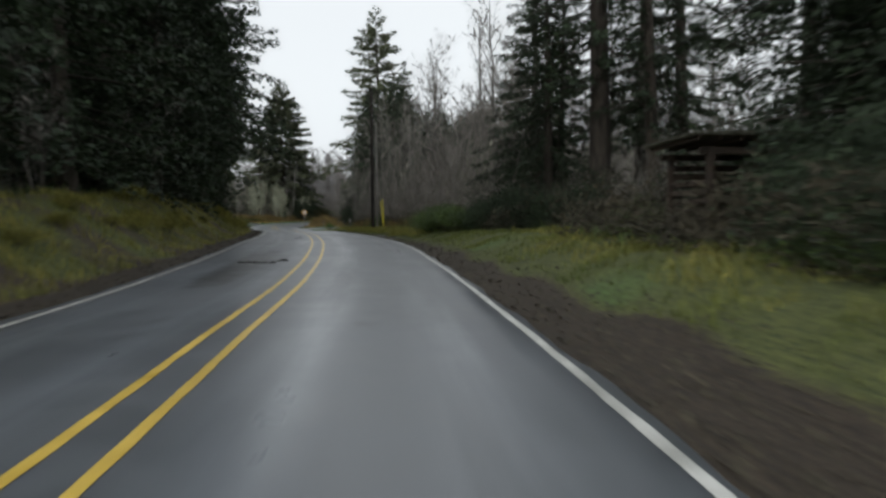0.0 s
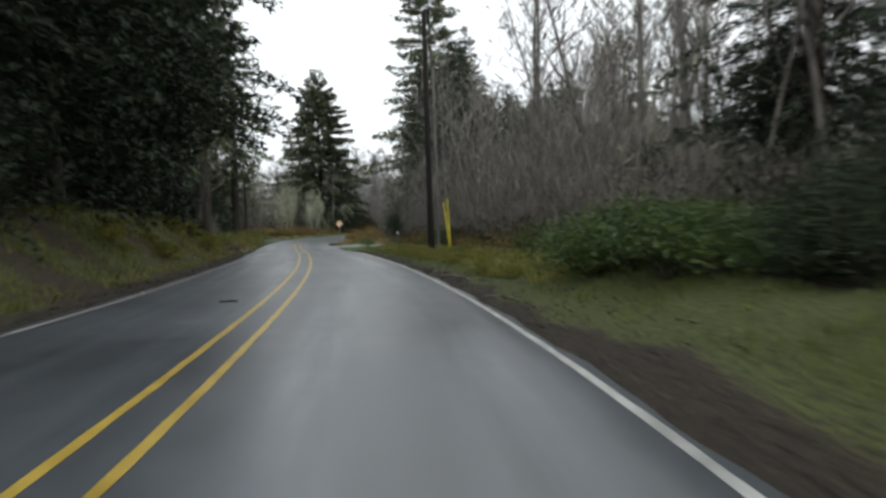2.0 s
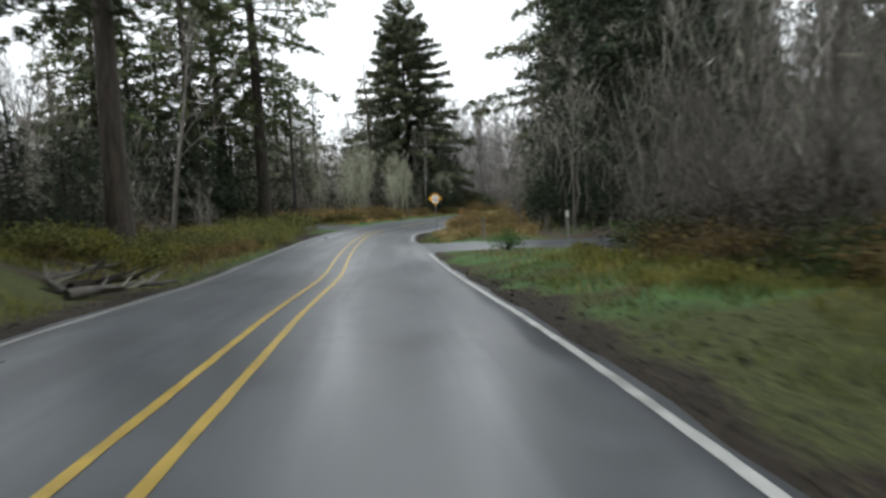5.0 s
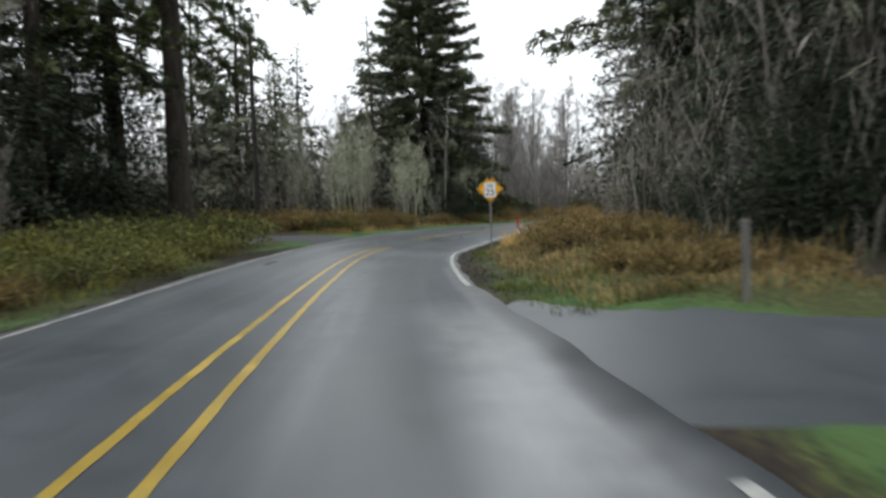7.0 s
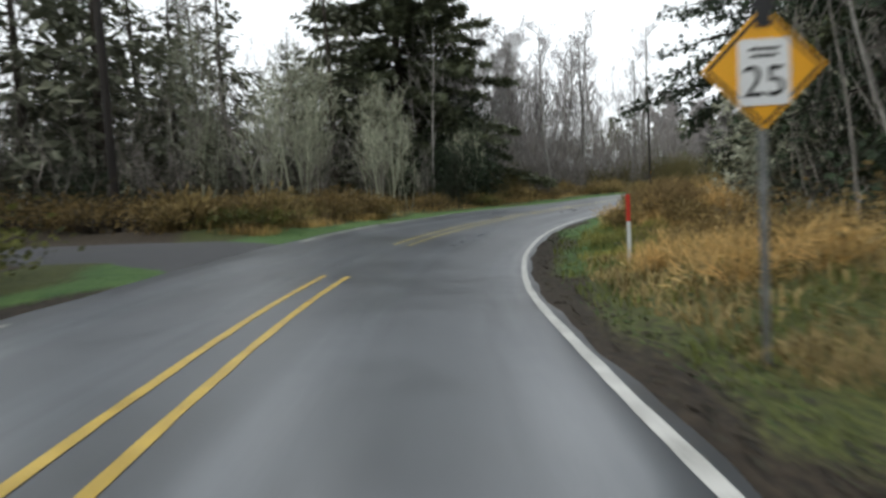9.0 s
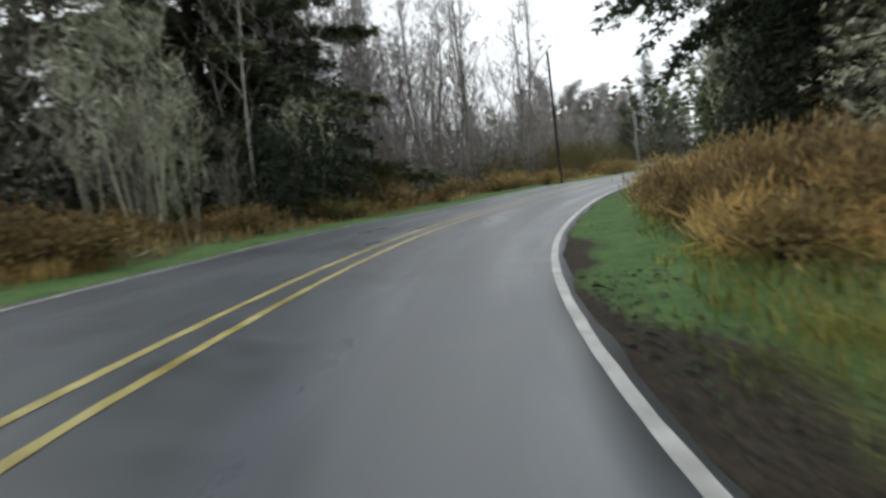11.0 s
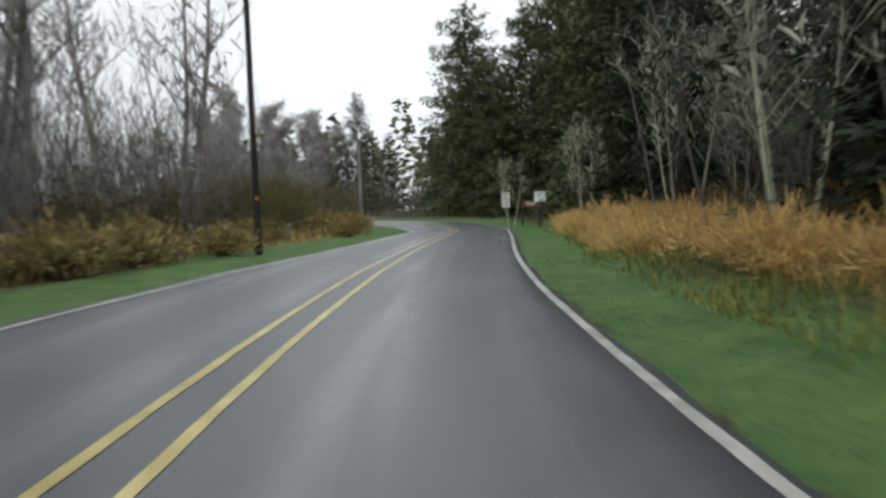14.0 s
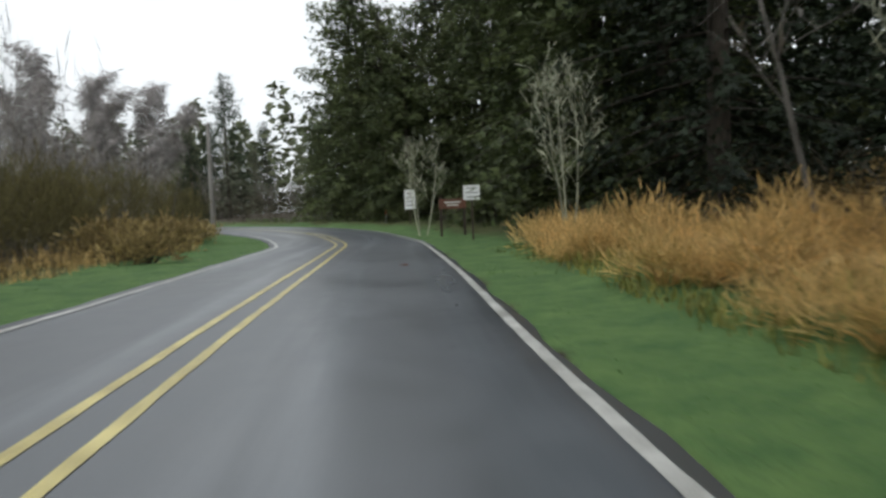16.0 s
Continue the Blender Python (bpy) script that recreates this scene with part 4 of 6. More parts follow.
# trees known by place: kind, east, north, size
KEY_TREES = [
    ("spruce_wide", -22.6, 60.2, 1.05), ("spruce_wide", -24.8, 63.5, 1.1), ("spruce_mid", -22.4, 57.6, 1.1), ("hemlock", -24.0, 66.0, 1.0), ("spruce_mid", -25.0, 64.2, 1.05), ("spruce_a", -23.8, 59.6, 1.1), ("spruce_lit", -22.6, 67.2, 0.95), ("spruce_lit", -26.0, 79.0, 1.0), ("spruce_a", -17.5, 47.0, 1.1), ("spruce_b", -15.0, 36.0, 1.05), ("spruce_a", -13.5, 25.0, 1.05),
    ("spruce_a", -12.5, 14.0, 1.1), ("spruce_b", -12.0, 5.0, 1.0), ("spruce_wide", -19.4, 55.5, 1.0), ("spruce_wide", -17.0, 45.5, 1.0), ("spruce_mid", -20.5, 52.5, 1.1), ("spruce_mid", -17.0, 41.5, 1.05), ("spruce_mid", -14.8, 31.0, 1.05), ("spruce_mid", -24.5, 58.0, 1.1), ("spruce_lit", -24.5, 69.6, 1.0),
    ("moss_far", -41.0, 122.0, 0.9), ("moss_far", -44.5, 130.2, 0.78), ("moss_far", -42.2, 135.7, 0.82), ("spruce_far", -46.5, 128.0, 0.7), ("moss_far", -40.0, 126.0, 0.6), ("moss_far", -39.0, 138.0, 0.6), ("moss_far", -47.0, 140.0, 0.8), ("spruce_lit", -33.2, 103.6, 1.12), ("spruce_lit", -35.9, 100.0, 0.9), ("spruce_lit", -39.5, 97.0, 0.85),
    ("spruce_lit", -36.6, 104.6, 0.95), ("hemlock", -35.0, 102.4, 1.0), ("hemlock", -36.2, 100.4, 1.15), ("hemlock", -39.0, 104.4, 1.2), ("hemlock", -34.6, 98.2, 0.9), ("hemlock", -37.5, 96.0, 1.1),
    ("broom", -31.0, 101.4, 1.4), ("broom", -32.0, 103.4, 1.45), ("broom", -32.4, 105.4, 1.2), ("broom", -30.8, 98.8, 1.3), ("broom", -33.6, 101.0, 1.6), ("broom", -32.6, 98.6, 1.5), ("broom", -31.6, 96.2, 1.35),
    ("frond", -34.5, 116.6, 1.1), ("frond", -36.0, 117.2, 1.2), ("bramble", -37.8, 117.0, 1.1), ("frond", -39.2, 117.4, 1.1), ("bramble", -41.0, 117.2, 1.3), ("broom", -42.8, 117.6, 1.2), ("bramble", -44.8, 117.4, 1.3), ("broom", -47.0, 118.0, 1.3), ("bramble", -49.5, 118.0, 1.4), ("dark_shrub", -40.0, 119.6, 0.5), ("dark_shrub", -45.0, 120.0, 0.6), ("dark_shrub", -50.0, 120.5, 0.6), ("bramble", -32.8, 117.8, 0.9), ("tawny", -33.6, 116.2, 1.0), ("tawny", -31.6, 117.6, 1.0),
    ("spruce_lone", -34.2, 149.0, 1.0), ("alder_a", -33.0, 92.0, 1.0), ("dead_tree", -31.4, 144.6, 1.0), ("hemlock", -28.8, 147.6, 1.05), ("dark_shrub", -29.4, 144.2, 1.0), ("hemlock", -29.0, 140.5, 0.5), ("dark_shrub", -31.5, 145.5, 1.0), ("hemlock", -34.5, 143.0, 0.95), ("dark_shrub", -36.5, 144.5, 1.0), ("hemlock", -30.5, 149.0, 1.2),
    ("spruce_tall", -10.2, 113.4, 1.0), ("spruce_open", -11.5, 107.0, 0.75), ("spruce_b", -5.0, 104.0, 0.9), ("spruce_moss", -9.5, 119.0, 0.8), ("dead_tree", -15.1, 110.5, 0.6), ("alder_c", -11.5, 100.0, 0.8), ("spruce_mid", -10.2, 98.2, 0.9), ("spruce_mid", -6.5, 92.0, 0.9),
    # the spruce at 8.6, 6.5 is out of view, added to shade the verge
    ("fat_fir", 7.6, 32.6, 0.95), ("fat_fir", 9.7, 30.9, 0.6), ("spruce_open", 5.5, 35.2, 0.58), ("spruce_open", 6.2, 35.7, 0.52), ("hemlock", 8.4, 13.2, 1.0), ("hemlock", 9.6, 10.6, 0.95), ("hemlock", 5.4, 38.2, 0.75), ("alder_c", 2.6, 52.0, 1.15), ("alder_c", 3.8, 48.6, 1.15), ("alder_b", 1.4, 55.5, 1.1), ("spruce_open", 12.5, 35.0, 0.9), ("fat_fir", 12.5, 43.0, 0.8), ("spruce_a", 12.0, 22.5, 1.0), ("spruce_a", 10.2, 12.0, 0.95), ("hemlock", 10.2, 16.5, 0.75), ("spruce_a", 8.8, 12.6, 0.75), ("spruce_a", 8.6, 6.5, 0.8), ("hemlock", 11.5, 19.5, 1.0),
    ("hemlock", 5.0, 45.5, 0.8), ("hemlock", 7.5, 50.0, 0.9), ("hemlock", 3.4, 52.5, 0.55), ("spruce_open", 5.9, 44.0, 0.62), ("spruce_open", 6.6, 45.5, 0.66),
    ("lichen_fir", -13.0, 126.6, 1.0), ("lichen_fir", -11.4, 127.6, 0.95), ("hemlock", -12.2, 133.0, 1.0), ("hemlock", -11.0, 137.0, 1.0), ("hemlock", -9.0, 141.0, 1.0), ("spruce_mid", -5.6, 144.6, 1.1), ("spruce_mid", -10.6, 123.0, 0.95), ("spruce_wide", -12.0, 132.5, 1.0), ("spruce_a", -7.0, 135.0, 0.95), ("spruce_a", -7.0, 128.5, 1.0), ("hemlock", -10.5, 123.0, 0.9),
    ("spruce_b", -2.0, 146.5, 0.95), ("alder_a", -5.2, 146.8, 0.72), ("alder_a", -3.2, 148.8, 0.75), ("alder_a", -6.9, 145.6, 0.6), ("thicket", -7.4, 147.4, 0.9), ("thicket", -4.6, 150.0, 0.9), ("alder_a", -2.2, 151.5, 0.5), ("thicket", -2.0, 152.6, 0.95), ("lichen_a", 0.4, 155.0, 0.8), ("alder_a", 2.2, 154.6, 0.55), ("alder_a", -0.2, 152.4, 0.55), ("lichen_a", -8.9, 146.6, 0.75), ("alder_b", -6.8, 149.5, 0.62), ("lichen_a", -4.8, 152.6, 0.72), ("alder_b", -2.8, 155.0, 0.6), ("lichen_a", -7.2, 147.6, 0.6),
    ("lichen_a", 0.4, 162.9, 0.56), ("lichen_a", 5.4, 176.2, 0.55),
    ("spruce_a", 4.2, 161.0, 1.0), ("spruce_moss", 9.0, 166.0, 1.15), ("spruce_moss", 10.0, 170.0, 1.2), ("spruce_moss", 12.6, 175.4, 0.95), ("spruce_moss", 15.5, 178.0, 1.2),
    ("spruce_moss", 16.8, 184.5, 1.1), ("spruce_moss", 13.6, 188.8, 0.68), ("spruce_moss", 14.8, 193.2, 0.8), ("spruce_moss", 19.0, 192.0, 1.0), ("spruce_moss", 15.2, 197.8, 1.05), ("spruce_moss", 17.6, 206.0, 0.72), ("spruce_moss", 20.0, 214.0, 0.5), ("spruce_far", 22.0, 204.0, 0.8),
    ("spruce_mid", 22.5, 247.0, 0.95), ("spruce_mid", 15.0, 240.0, 0.5), ("spruce_mid", 9.0, 238.0, 0.5), ("spruce_mid", 26.5, 243.0, 0.62), ("spruce_mid", 18.5, 243.0, 0.6), ("spruce_mid", 4.0, 242.0, 0.4),
    ("weeping", -2.6, 214.5, 0.95), ("weeping", -1.8, 215.8, 0.85), ("weeping", 1.6, 211.0, 0.78), ("birch_b", -9.5, 210.0, 0.55),
]
for key, x, y, size in KEY_TREES:
    plant(key, x, y, size)


def beside(key, s, d, size):
    """One plant beside the road: d metres past the white line, to the right, or to the left where it is negative."""
    l = edge(WHITE_R, np.array([s]))[0] + d if d > 0 else edge(WHITE_L, np.array([s]))[0] + d
    x, y = place(s, l)
    plant(key, float(x), float(y), size)


for key, x, y, size in (("salal", -0.8, 41.4, 0.7), ("salal", -0.5, 40.0, 0.8), ("salal", 0.0, 38.7, 0.82), ("salal", 0.4, 37.3, 0.8), ("salal", 0.9, 36.4, 0.7), ("salal", 0.6, 40.4, 0.85),
                        ("dark_shrub", 2.2, 34.4, 0.33), ("dark_shrub", 3.4, 33.9, 0.38), ("dark_shrub", 4.4, 32.6, 0.4), ("dark_shrub", 5.4, 31.4, 0.42), ("dark_shrub", 3.0, 35.8, 0.42), ("dark_shrub", 2.0, 35.8, 0.3), ("dark_shrub", 6.6, 30.4, 0.48), ("dark_shrub", 6.4, 9.4, 0.42), ("dark_shrub", 7.2, 11.4, 0.48), ("dark_shrub", 6.3, 7.4, 0.4), ("dark_shrub", 7.8, 13.6, 0.5),
                        ("salal", 1.2, 37.4, 0.65), ("salal", 1.6, 39.4, 0.75), ("salal", 2.6, 38.6, 0.7), ("salal", 2.3, 36.4, 0.6), ("salal", 3.4, 37.4, 0.7), ("fern_bush", -13.6, 82.8, 0.72), ("dock", -18.7, 126.6, 0.75), ("dock", -18.4, 125.2, 0.8), ("dock", -18.3, 123.8, 0.8), ("dock", -18.1, 122.6, 0.7), ("dock", -17.5, 124.4, 0.85), ("dock", -17.6, 126.2, 0.8), ("dock", -17.4, 123.1, 0.75), ("dock", -18.9, 127.8, 0.7), ("dock", -17.2, 127.4, 0.8), ("dock", -18.6, 129.2, 0.75), ("dock", -17.4, 128.8, 0.8)):
    plant(key, x, y, size)
for key, s, d, size in (("bramble", 122, -3.4, 0.9), ("bramble", 126, -3.9, 1.0), ("bramble", 131, -3.2, 0.9), ("bramble", 137, -3.8, 0.9), ("bramble", 150, -5.2, 0.8), ("bramble", 172, -5.6, 0.7),
                        ("broom", 82, -3.0, 0.9), ("broom", 85, -3.8, 1.0), ("broom", 88.5, -3.1, 0.8), ("broom", 91.5, -3.6, 1.0), ("broom", 94.5, -3.2, 0.9), ("broom", 97, -3.9, 1.0), ("broom", 99.5, -2.6, 0.9), ("broom", 100.2, -4.6, 1.1), ("broom", 98.6, -6.0, 1.1), ("broom", 78, -3.9, 0.9),
                        ("bramble", 99, 3.4, 0.8), ("bramble", 105, 3.6, 0.9), ("bramble", 110, 3.9, 0.8)):
    beside(key, s, d, size)
rng = np.random.default_rng(171)
for key, s0, s1, d0, d1, count, a, b in (("tussock", 42, 64, 1.4, 2.9, 36, 0.35, 0.75), ("tussock", 70, 84, 2.0, 5.5, 8, 0.5, 0.8), ("mound", 5, 46, -2.2, -4.6, 26, 0.3, 0.62), ("mound", 46, 70, -2.0, -4.6, 20, 0.3, 0.62), ("frond", 112, 130, -2.1, -5.0, 16, 0.6, 1.15), ("frond", 130, 150, -2.6, -5.0, 6, 0.5, 0.9), ("broom", 112, 146, -2.4, -5.0, 10, 0.5, 0.9), ("mound", 80, 104, -2.2, -6.5, 14, 0.6, 1.0), ("frond", 78, 104, -1.8, -6.0, 12, 0.4, 0.7), ("broom", 80, 100, -1.6, -4.5, 6, 0.5, 0.9), ("broom", 96, 106.5, -2.4, -5.0, 12, 0.5, 0.75), ("broom", 92, 106.0, -5.0, -9.5, 18, 0.65, 1.0), ("bramble", 90, 106, -6.0, -12.0, 14, 0.9, 1.5), ("dark_shrub", 90, 105, -11.0, -15.0, 9, 0.35, 0.6), ("frond", 148, 196, -3.6, -6.5, 26, 0.4, 0.75),
                                         ("tawny", 112, 200, -2.4, -6.0, 26, 0.6, 1.1), ("tawny", 91, 120, 2.6, 6.0, 26, 0.35, 0.6), ("tawny", 123, 136, 2.4, 5.0, 14, 0.4, 0.65), ("frond", 124, 148, 3.6, 6.8, 14, 0.45, 0.8), ("tuft", 124, 175, 2.2, 6.5, 96, 0.45, 0.95), ("tuft", 156, 172, 2.0, 3.2, 12, 0.4, 0.8), ("tuft", 104, 114, 2.2, 5.0, 9, 0.4, 0.7), ("frond", 94, 120, 5.0, 7.5, 10, 0.5, 0.8),
                                         ("salal", 4, 15, 4.4, 7.0, 9, 0.4, 0.65), ("salal", 20, 30, 7.6, 10.0, 7, 0.6, 0.9), ("dark_shrub", 30, 37, 5.6, 8.0, 7, 0.25, 0.4), ("bramble", 42, 78, 4.4, 6.5, 22, 0.5, 0.9), ("dark_shrub", 4, 36, 8.5, 12.0, 8, 0.35, 0.6), ("dark_shrub", 4, 70, -5.5, -9.0, 14, 0.35, 0.65), ("salal", 46, 80, 4.8, 7.5, 16, 0.4, 0.75), ("dark_shrub", 92, 112, 7.5, 11.0, 7, 0.4, 0.7), ("bramble", 148, 176, 6.0, 8.5, 10, 0.8, 1.2), ("dark_shrub", 148, 164, 7.0, 11.0, 7, 0.35, 0.7)):
    for i in range(count):
        sq = rng.uniform(s0, s1)
        dq = d0 + (d1 - d0) * rng.uniform(0, 1)
        xy = place(sq, (edge(WHITE_R, np.array([sq]))[0] if dq > 0 else edge(WHITE_L, np.array([sq]))[0]) + dq)
        if drive_mask(np.array([xy[0]]), np.array([xy[1]]))[0] < 0.05:
            beside(key, sq, dq, rng.uniform(a, b))
for x, y, q in ((-12.5, 172.0, 0.85), (-10.0, 175.5, 1.0), (-7.6, 179.5, 1.0), (-5.4, 183.5, 1.0), (-10.6, 181.0, 1.1), (-2.6, 188.0, 0.9), (-15.0, 177.5, 0.95), (-2.8, 198.0, 1.0), (-7.0, 193.0, 1.05), (-16.5, 171.0, 0.8), (-13.5, 184.0, 1.1)):
    plant("willow", x, y, q * 0.78)
for key, x, y, q in (("lichen_a", -31.8, 133.0, 0.85), ("lichen_a", -34.2, 128.5, 0.95), ("lichen_a", -31.8, 130.2, 0.6), ("lichen_a", -30.4, 132.6, 0.36), ("lichen_a", -33.0, 124.0, 0.8), ("lichen_a", -33.0, 136.5, 0.65)):
    plant(key, x, y, q)


# woods filled in stretch by stretch: along the road from, to; offset from, to; kinds; number; size from, to
def fill(s0, s1, l0, l1, kinds, count, a, b, seed, gap=1.6):
    rng = np.random.default_rng(seed)
    taken = [(o.matrix_world.translation.x, o.matrix_world.translation.y) for o in scene.objects if o.parent is None and o.name.split(".")[0].endswith(("tree", "shrub", "bush"))]
    made = tries = 0
    while made < count and tries < count * 12:
        tries += 1
        s, l = rng.uniform(s0, s1), rng.uniform(l0, l1)
        x, y = (float(v) for v in place(s, l))
        s2, l2, j = road_frame(x, y)
        if abs(l2[0] - l) > 1.5 or drive_mask(np.array([x]), np.array([y]))[0] > 0.05 or any((x - p) ** 2 + (y - q) ** 2 < gap * gap for p, q in taken):
            continue
        taken.append((x, y))
        made += 1
        plant(kinds[rng.integers(len(kinds))], x, y, rng.uniform(a, b), rng.uniform(0, 360))


BARE = ("alder_a", "alder_b", "alder_c", "alder_a")
fill(4, 74, -20, -13, ("spruce_far",), 12, 0.8, 1.0, 29, 3.0)
fill(4, 74, -32, -16, ("spruce_far",), 20, 0.9, 1.25, 31, 3.0)
fill(2, 76, -14, -9.5, ("hemlock", "thicket", "hemlock"), 16, 0.5, 0.95, 32, 2.0)
fill(74, 112, -44, -15, ("moss_far", "alder_a", *BARE), 44, 0.75, 1.05, 33, 2.0)
fill(72, 99, -14, -9.5, ("thicket", "thicket", "thicket", "hemlock"), 13, 0.45, 0.8, 34, 1.6)
fill(112, 142, -46, -14.5, (*BARE, "moss_far", "moss_far", "lichen_a"), 36, 0.75, 1.05, 35, 1.9)
fill(113, 146, -15, -9.5, ("thicket", "lichen_a", "thicket"), 15, 0.5, 0.85, 36, 1.7)
fill(146, 180, -36, -12.5, ("birch_a", "birch_b"), 58, 0.95, 1.2, 37, 1.4)
fill(146, 190, -14, -10, ("thicket", "thicket", "willow"), 16, 0.45, 0.75, 38, 1.6)
fill(4, 44, 12, 34, ("spruce_open", *BARE, *BARE), 22, 0.75, 1.0, 39, 2.6)
fill(40, 84, 8.5, 30, BARE, 54, 0.8, 1.15, 40, 1.6)
fill(44, 82, 6.6, 12, ("thicket",), 24, 0.5, 0.9, 41, 1.5)
fill(90, 124, 9, 34, ("spruce_mid", "spruce_mid", *BARE), 26, 0.75, 1.0, 42, 2.4)
fill(92, 124, 7.5, 12, ("thicket", "alder_b", "hemlock"), 10, 0.45, 0.8, 43, 1.6)
fill(124, 168, 10.5, 26, ("spruce_mid", "spruce_mid", "alder_b"), 20, 0.8, 1.05, 44, 2.8)
fill(160, 215, 14, 36, ("spruce_far", "spruce_far", "alder_c"), 16, 0.7, 0.95, 47, 3.0)
fill(186, 250, -46, -10, ("alder_a", "thicket", "birch_a", "alder_b"), 26, 0.4, 0.7, 45, 2.4)
fill(200, 262, 6, 40, ("alder_b", "alder_b", "moss_far"), 18, 0.35, 0.5, 46, 2.6)


for key, x0, x1, y0, y1, count, a, b, seed in (("thicket", 6, 34, 222, 250, 16, 0.6, 1.0, 181), ("moss_far", 8, 36, 232, 262, 7, 0.3, 0.5, 182), ("thicket", -62, -44, 104, 124, 10, 0.6, 1.0, 183), ("moss_far", -64, -46, 106, 128, 7, 0.5, 0.8, 184)):
    rng = np.random.default_rng(seed)
    for i in range(count):
        x, y = rng.uniform(x0, x1), rng.uniform(y0, y1)
        if drive_mask(np.array([x]), np.array([y]))[0] < 0.05 and abs(road_frame(x, y)[1][0]) > 9:
            plant(key, float(x), float(y), rng.uniform(a, b), rng.uniform(0, 360))


# far woods: ragged conifer crowns in haze-paled needles joined into one, bare crowns into another
def far_woods():
    rng = np.random.default_rng(50)
    green, bare = [[], [], 0], [[], [], 0]
    spots = []
    while len(spots) < 800:
        x, y = rng.uniform(-130, 110), rng.uniform(0, 330)
        s, l, j = road_frame(x, y)
        if 30 < abs(l[0]) < 80:
            spots.append((x, y, s[0], l[0]))
    spots = np.array(spots)
    z = gz(spots[:, 0], spots[:, 1])
    for (x, y, s, l), z0 in zip(spots, z):
        evergreen = (l < 0 and s < 74) or (l > 0 and s < 38) or (l > 0 and s > 92)
        h, r = rng.uniform(10, 19), rng.uniform(1.8, 3.4)
        if not evergreen:
            h = rng.uniform(7, 13)
        m = 130
        q = rng.uniform(0.0, 1, m) ** 0.8
        ang = rng.uniform(0, 6.283, m)
        rr = r * ((1 - q) ** 0.7 if evergreen else np.sin(q * 2.6 + 0.35)) * rng.uniform(0.2, 1.0, m)
        c = np.stack([x + rr * np.cos(ang), y + rr * np.sin(ang), z0 + q * h], 1)
        a = unit(np.stack([np.cos(ang), np.sin(ang), rng.uniform(-0.6, 0.5, m) if evergreen else rng.uniform(1.0, 3.0, m)], 1))
        w = unit(np.cross(a, rng.normal(0, 1, (m, 3))))
        store = green if evergreen else bare
        if evergreen:
            v, f = sprays(c, a, w, rng.uniform(0.8, 2.0, m), rng.uniform(0.2, 0.5, m))
        else:
            v, f = sprays(c, a, w, rng.uniform(1.0, 3.2, m), rng.uniform(0.02, 0.06, m))
        store[0].append(v), store[1].append(f + store[2])
        store[2] += len(v)
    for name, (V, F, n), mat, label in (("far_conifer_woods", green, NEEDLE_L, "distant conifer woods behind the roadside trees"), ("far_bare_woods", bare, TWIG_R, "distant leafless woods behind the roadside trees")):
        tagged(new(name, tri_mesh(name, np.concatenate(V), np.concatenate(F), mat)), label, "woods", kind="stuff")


far_woods()


# ---- grasses, bracken and twigs ----
def blades(name, x, y, height, width, lean, mat, label, category, seed, sink=0.02, parts=1):
    """Tapered bent blades, one object for the lot."""
    rng = np.random.default_rng(seed)
    n = len(x)
    z = gz(x, y) - sink
    ang, tilt = rng.uniform(0, 6.283, n), rng.uniform(0.15, 1.0, n) * lean
    d = np.stack([np.cos(ang), np.sin(ang), np.zeros(n)], 1)
    w = np.stack([-np.sin(ang + rng.normal(0, 0.6, n)), np.cos(ang), np.zeros(n)], 1) * (width * rng.uniform(0.6, 1.3, n))[:, None]
    base = np.stack([x, y, z], 1)
    mid = base + d * (height * tilt * 0.3)[:, None] + np.stack([0 * z, 0 * z, height * 0.6], 1)
    tip = base + d * (height * tilt)[:, None] + np.stack([0 * z, 0 * z, height * (1 - 0.45 * tilt)], 1)
    v = np.stack([base - w * 0.6, base + w * 0.6, mid - w * 0.5, mid + w * 0.5, tip], 1).reshape(-1, 3)
    i = np.arange(n)[:, None] * 5
    f = np.concatenate([i + np.array([0, 1, 3]), i + np.array([0, 3, 2]), i + np.array([2, 3, 4])])
    tagged(new(name, tri_mesh(name, v, f, mat)), label, category, kind="stuff")


def scatter(n, s0, s1, d0, d1, side, seed, clump=0.0):
    """Places beside the road: side 1 is the right verge, -1 the left; d is counted from the white line."""
    rng = np.random.default_rng(seed)
    s, d = rng.uniform(s0, s1, n), d0 + (d1 - d0) * rng.uniform(0, 1, n)
    l = np.where(side > 0, edge(WHITE_R, s) + d, edge(WHITE_L, s) - d)
    x, y = place(s, l)
    keep = (drive_mask(x, y) < 0.15) & (np.hypot(x + 21.3, y - 71.4) > 1.9)
    if clump:
        keep &= wave(x, y, 0.9, seed) + 0.6 * wave(x, y, 0.37, seed * 1.3) > rng.uniform(-1.2, 1.2, n) * (1 - clump) + clump * 0.4
    return x[keep], y[keep], rng


def sward(name, lots, mat, label, category, h0, h1, width, lean, seed, clump=0.0):
    xs, ys = [], []
    for i, (n, s0, s1, d0, d1, side) in enumerate(lots):
        x, y, rng = scatter(n, s0, s1, d0, d1, side, seed + i, clump)
        xs.append(x), ys.append(y)
    x, y = np.concatenate(xs), np.concatenate(ys)
    rng = np.random.default_rng(seed + 77)
    h = rng.uniform(h0, h1, len(x)) * (0.72 + 0.28 * wave(x, y, 0.8, seed) + 0.25 * wave(x, y, 2.1, seed + 3.0))
    blades(name, x, y, h, width, lean, mat, label, category, seed)


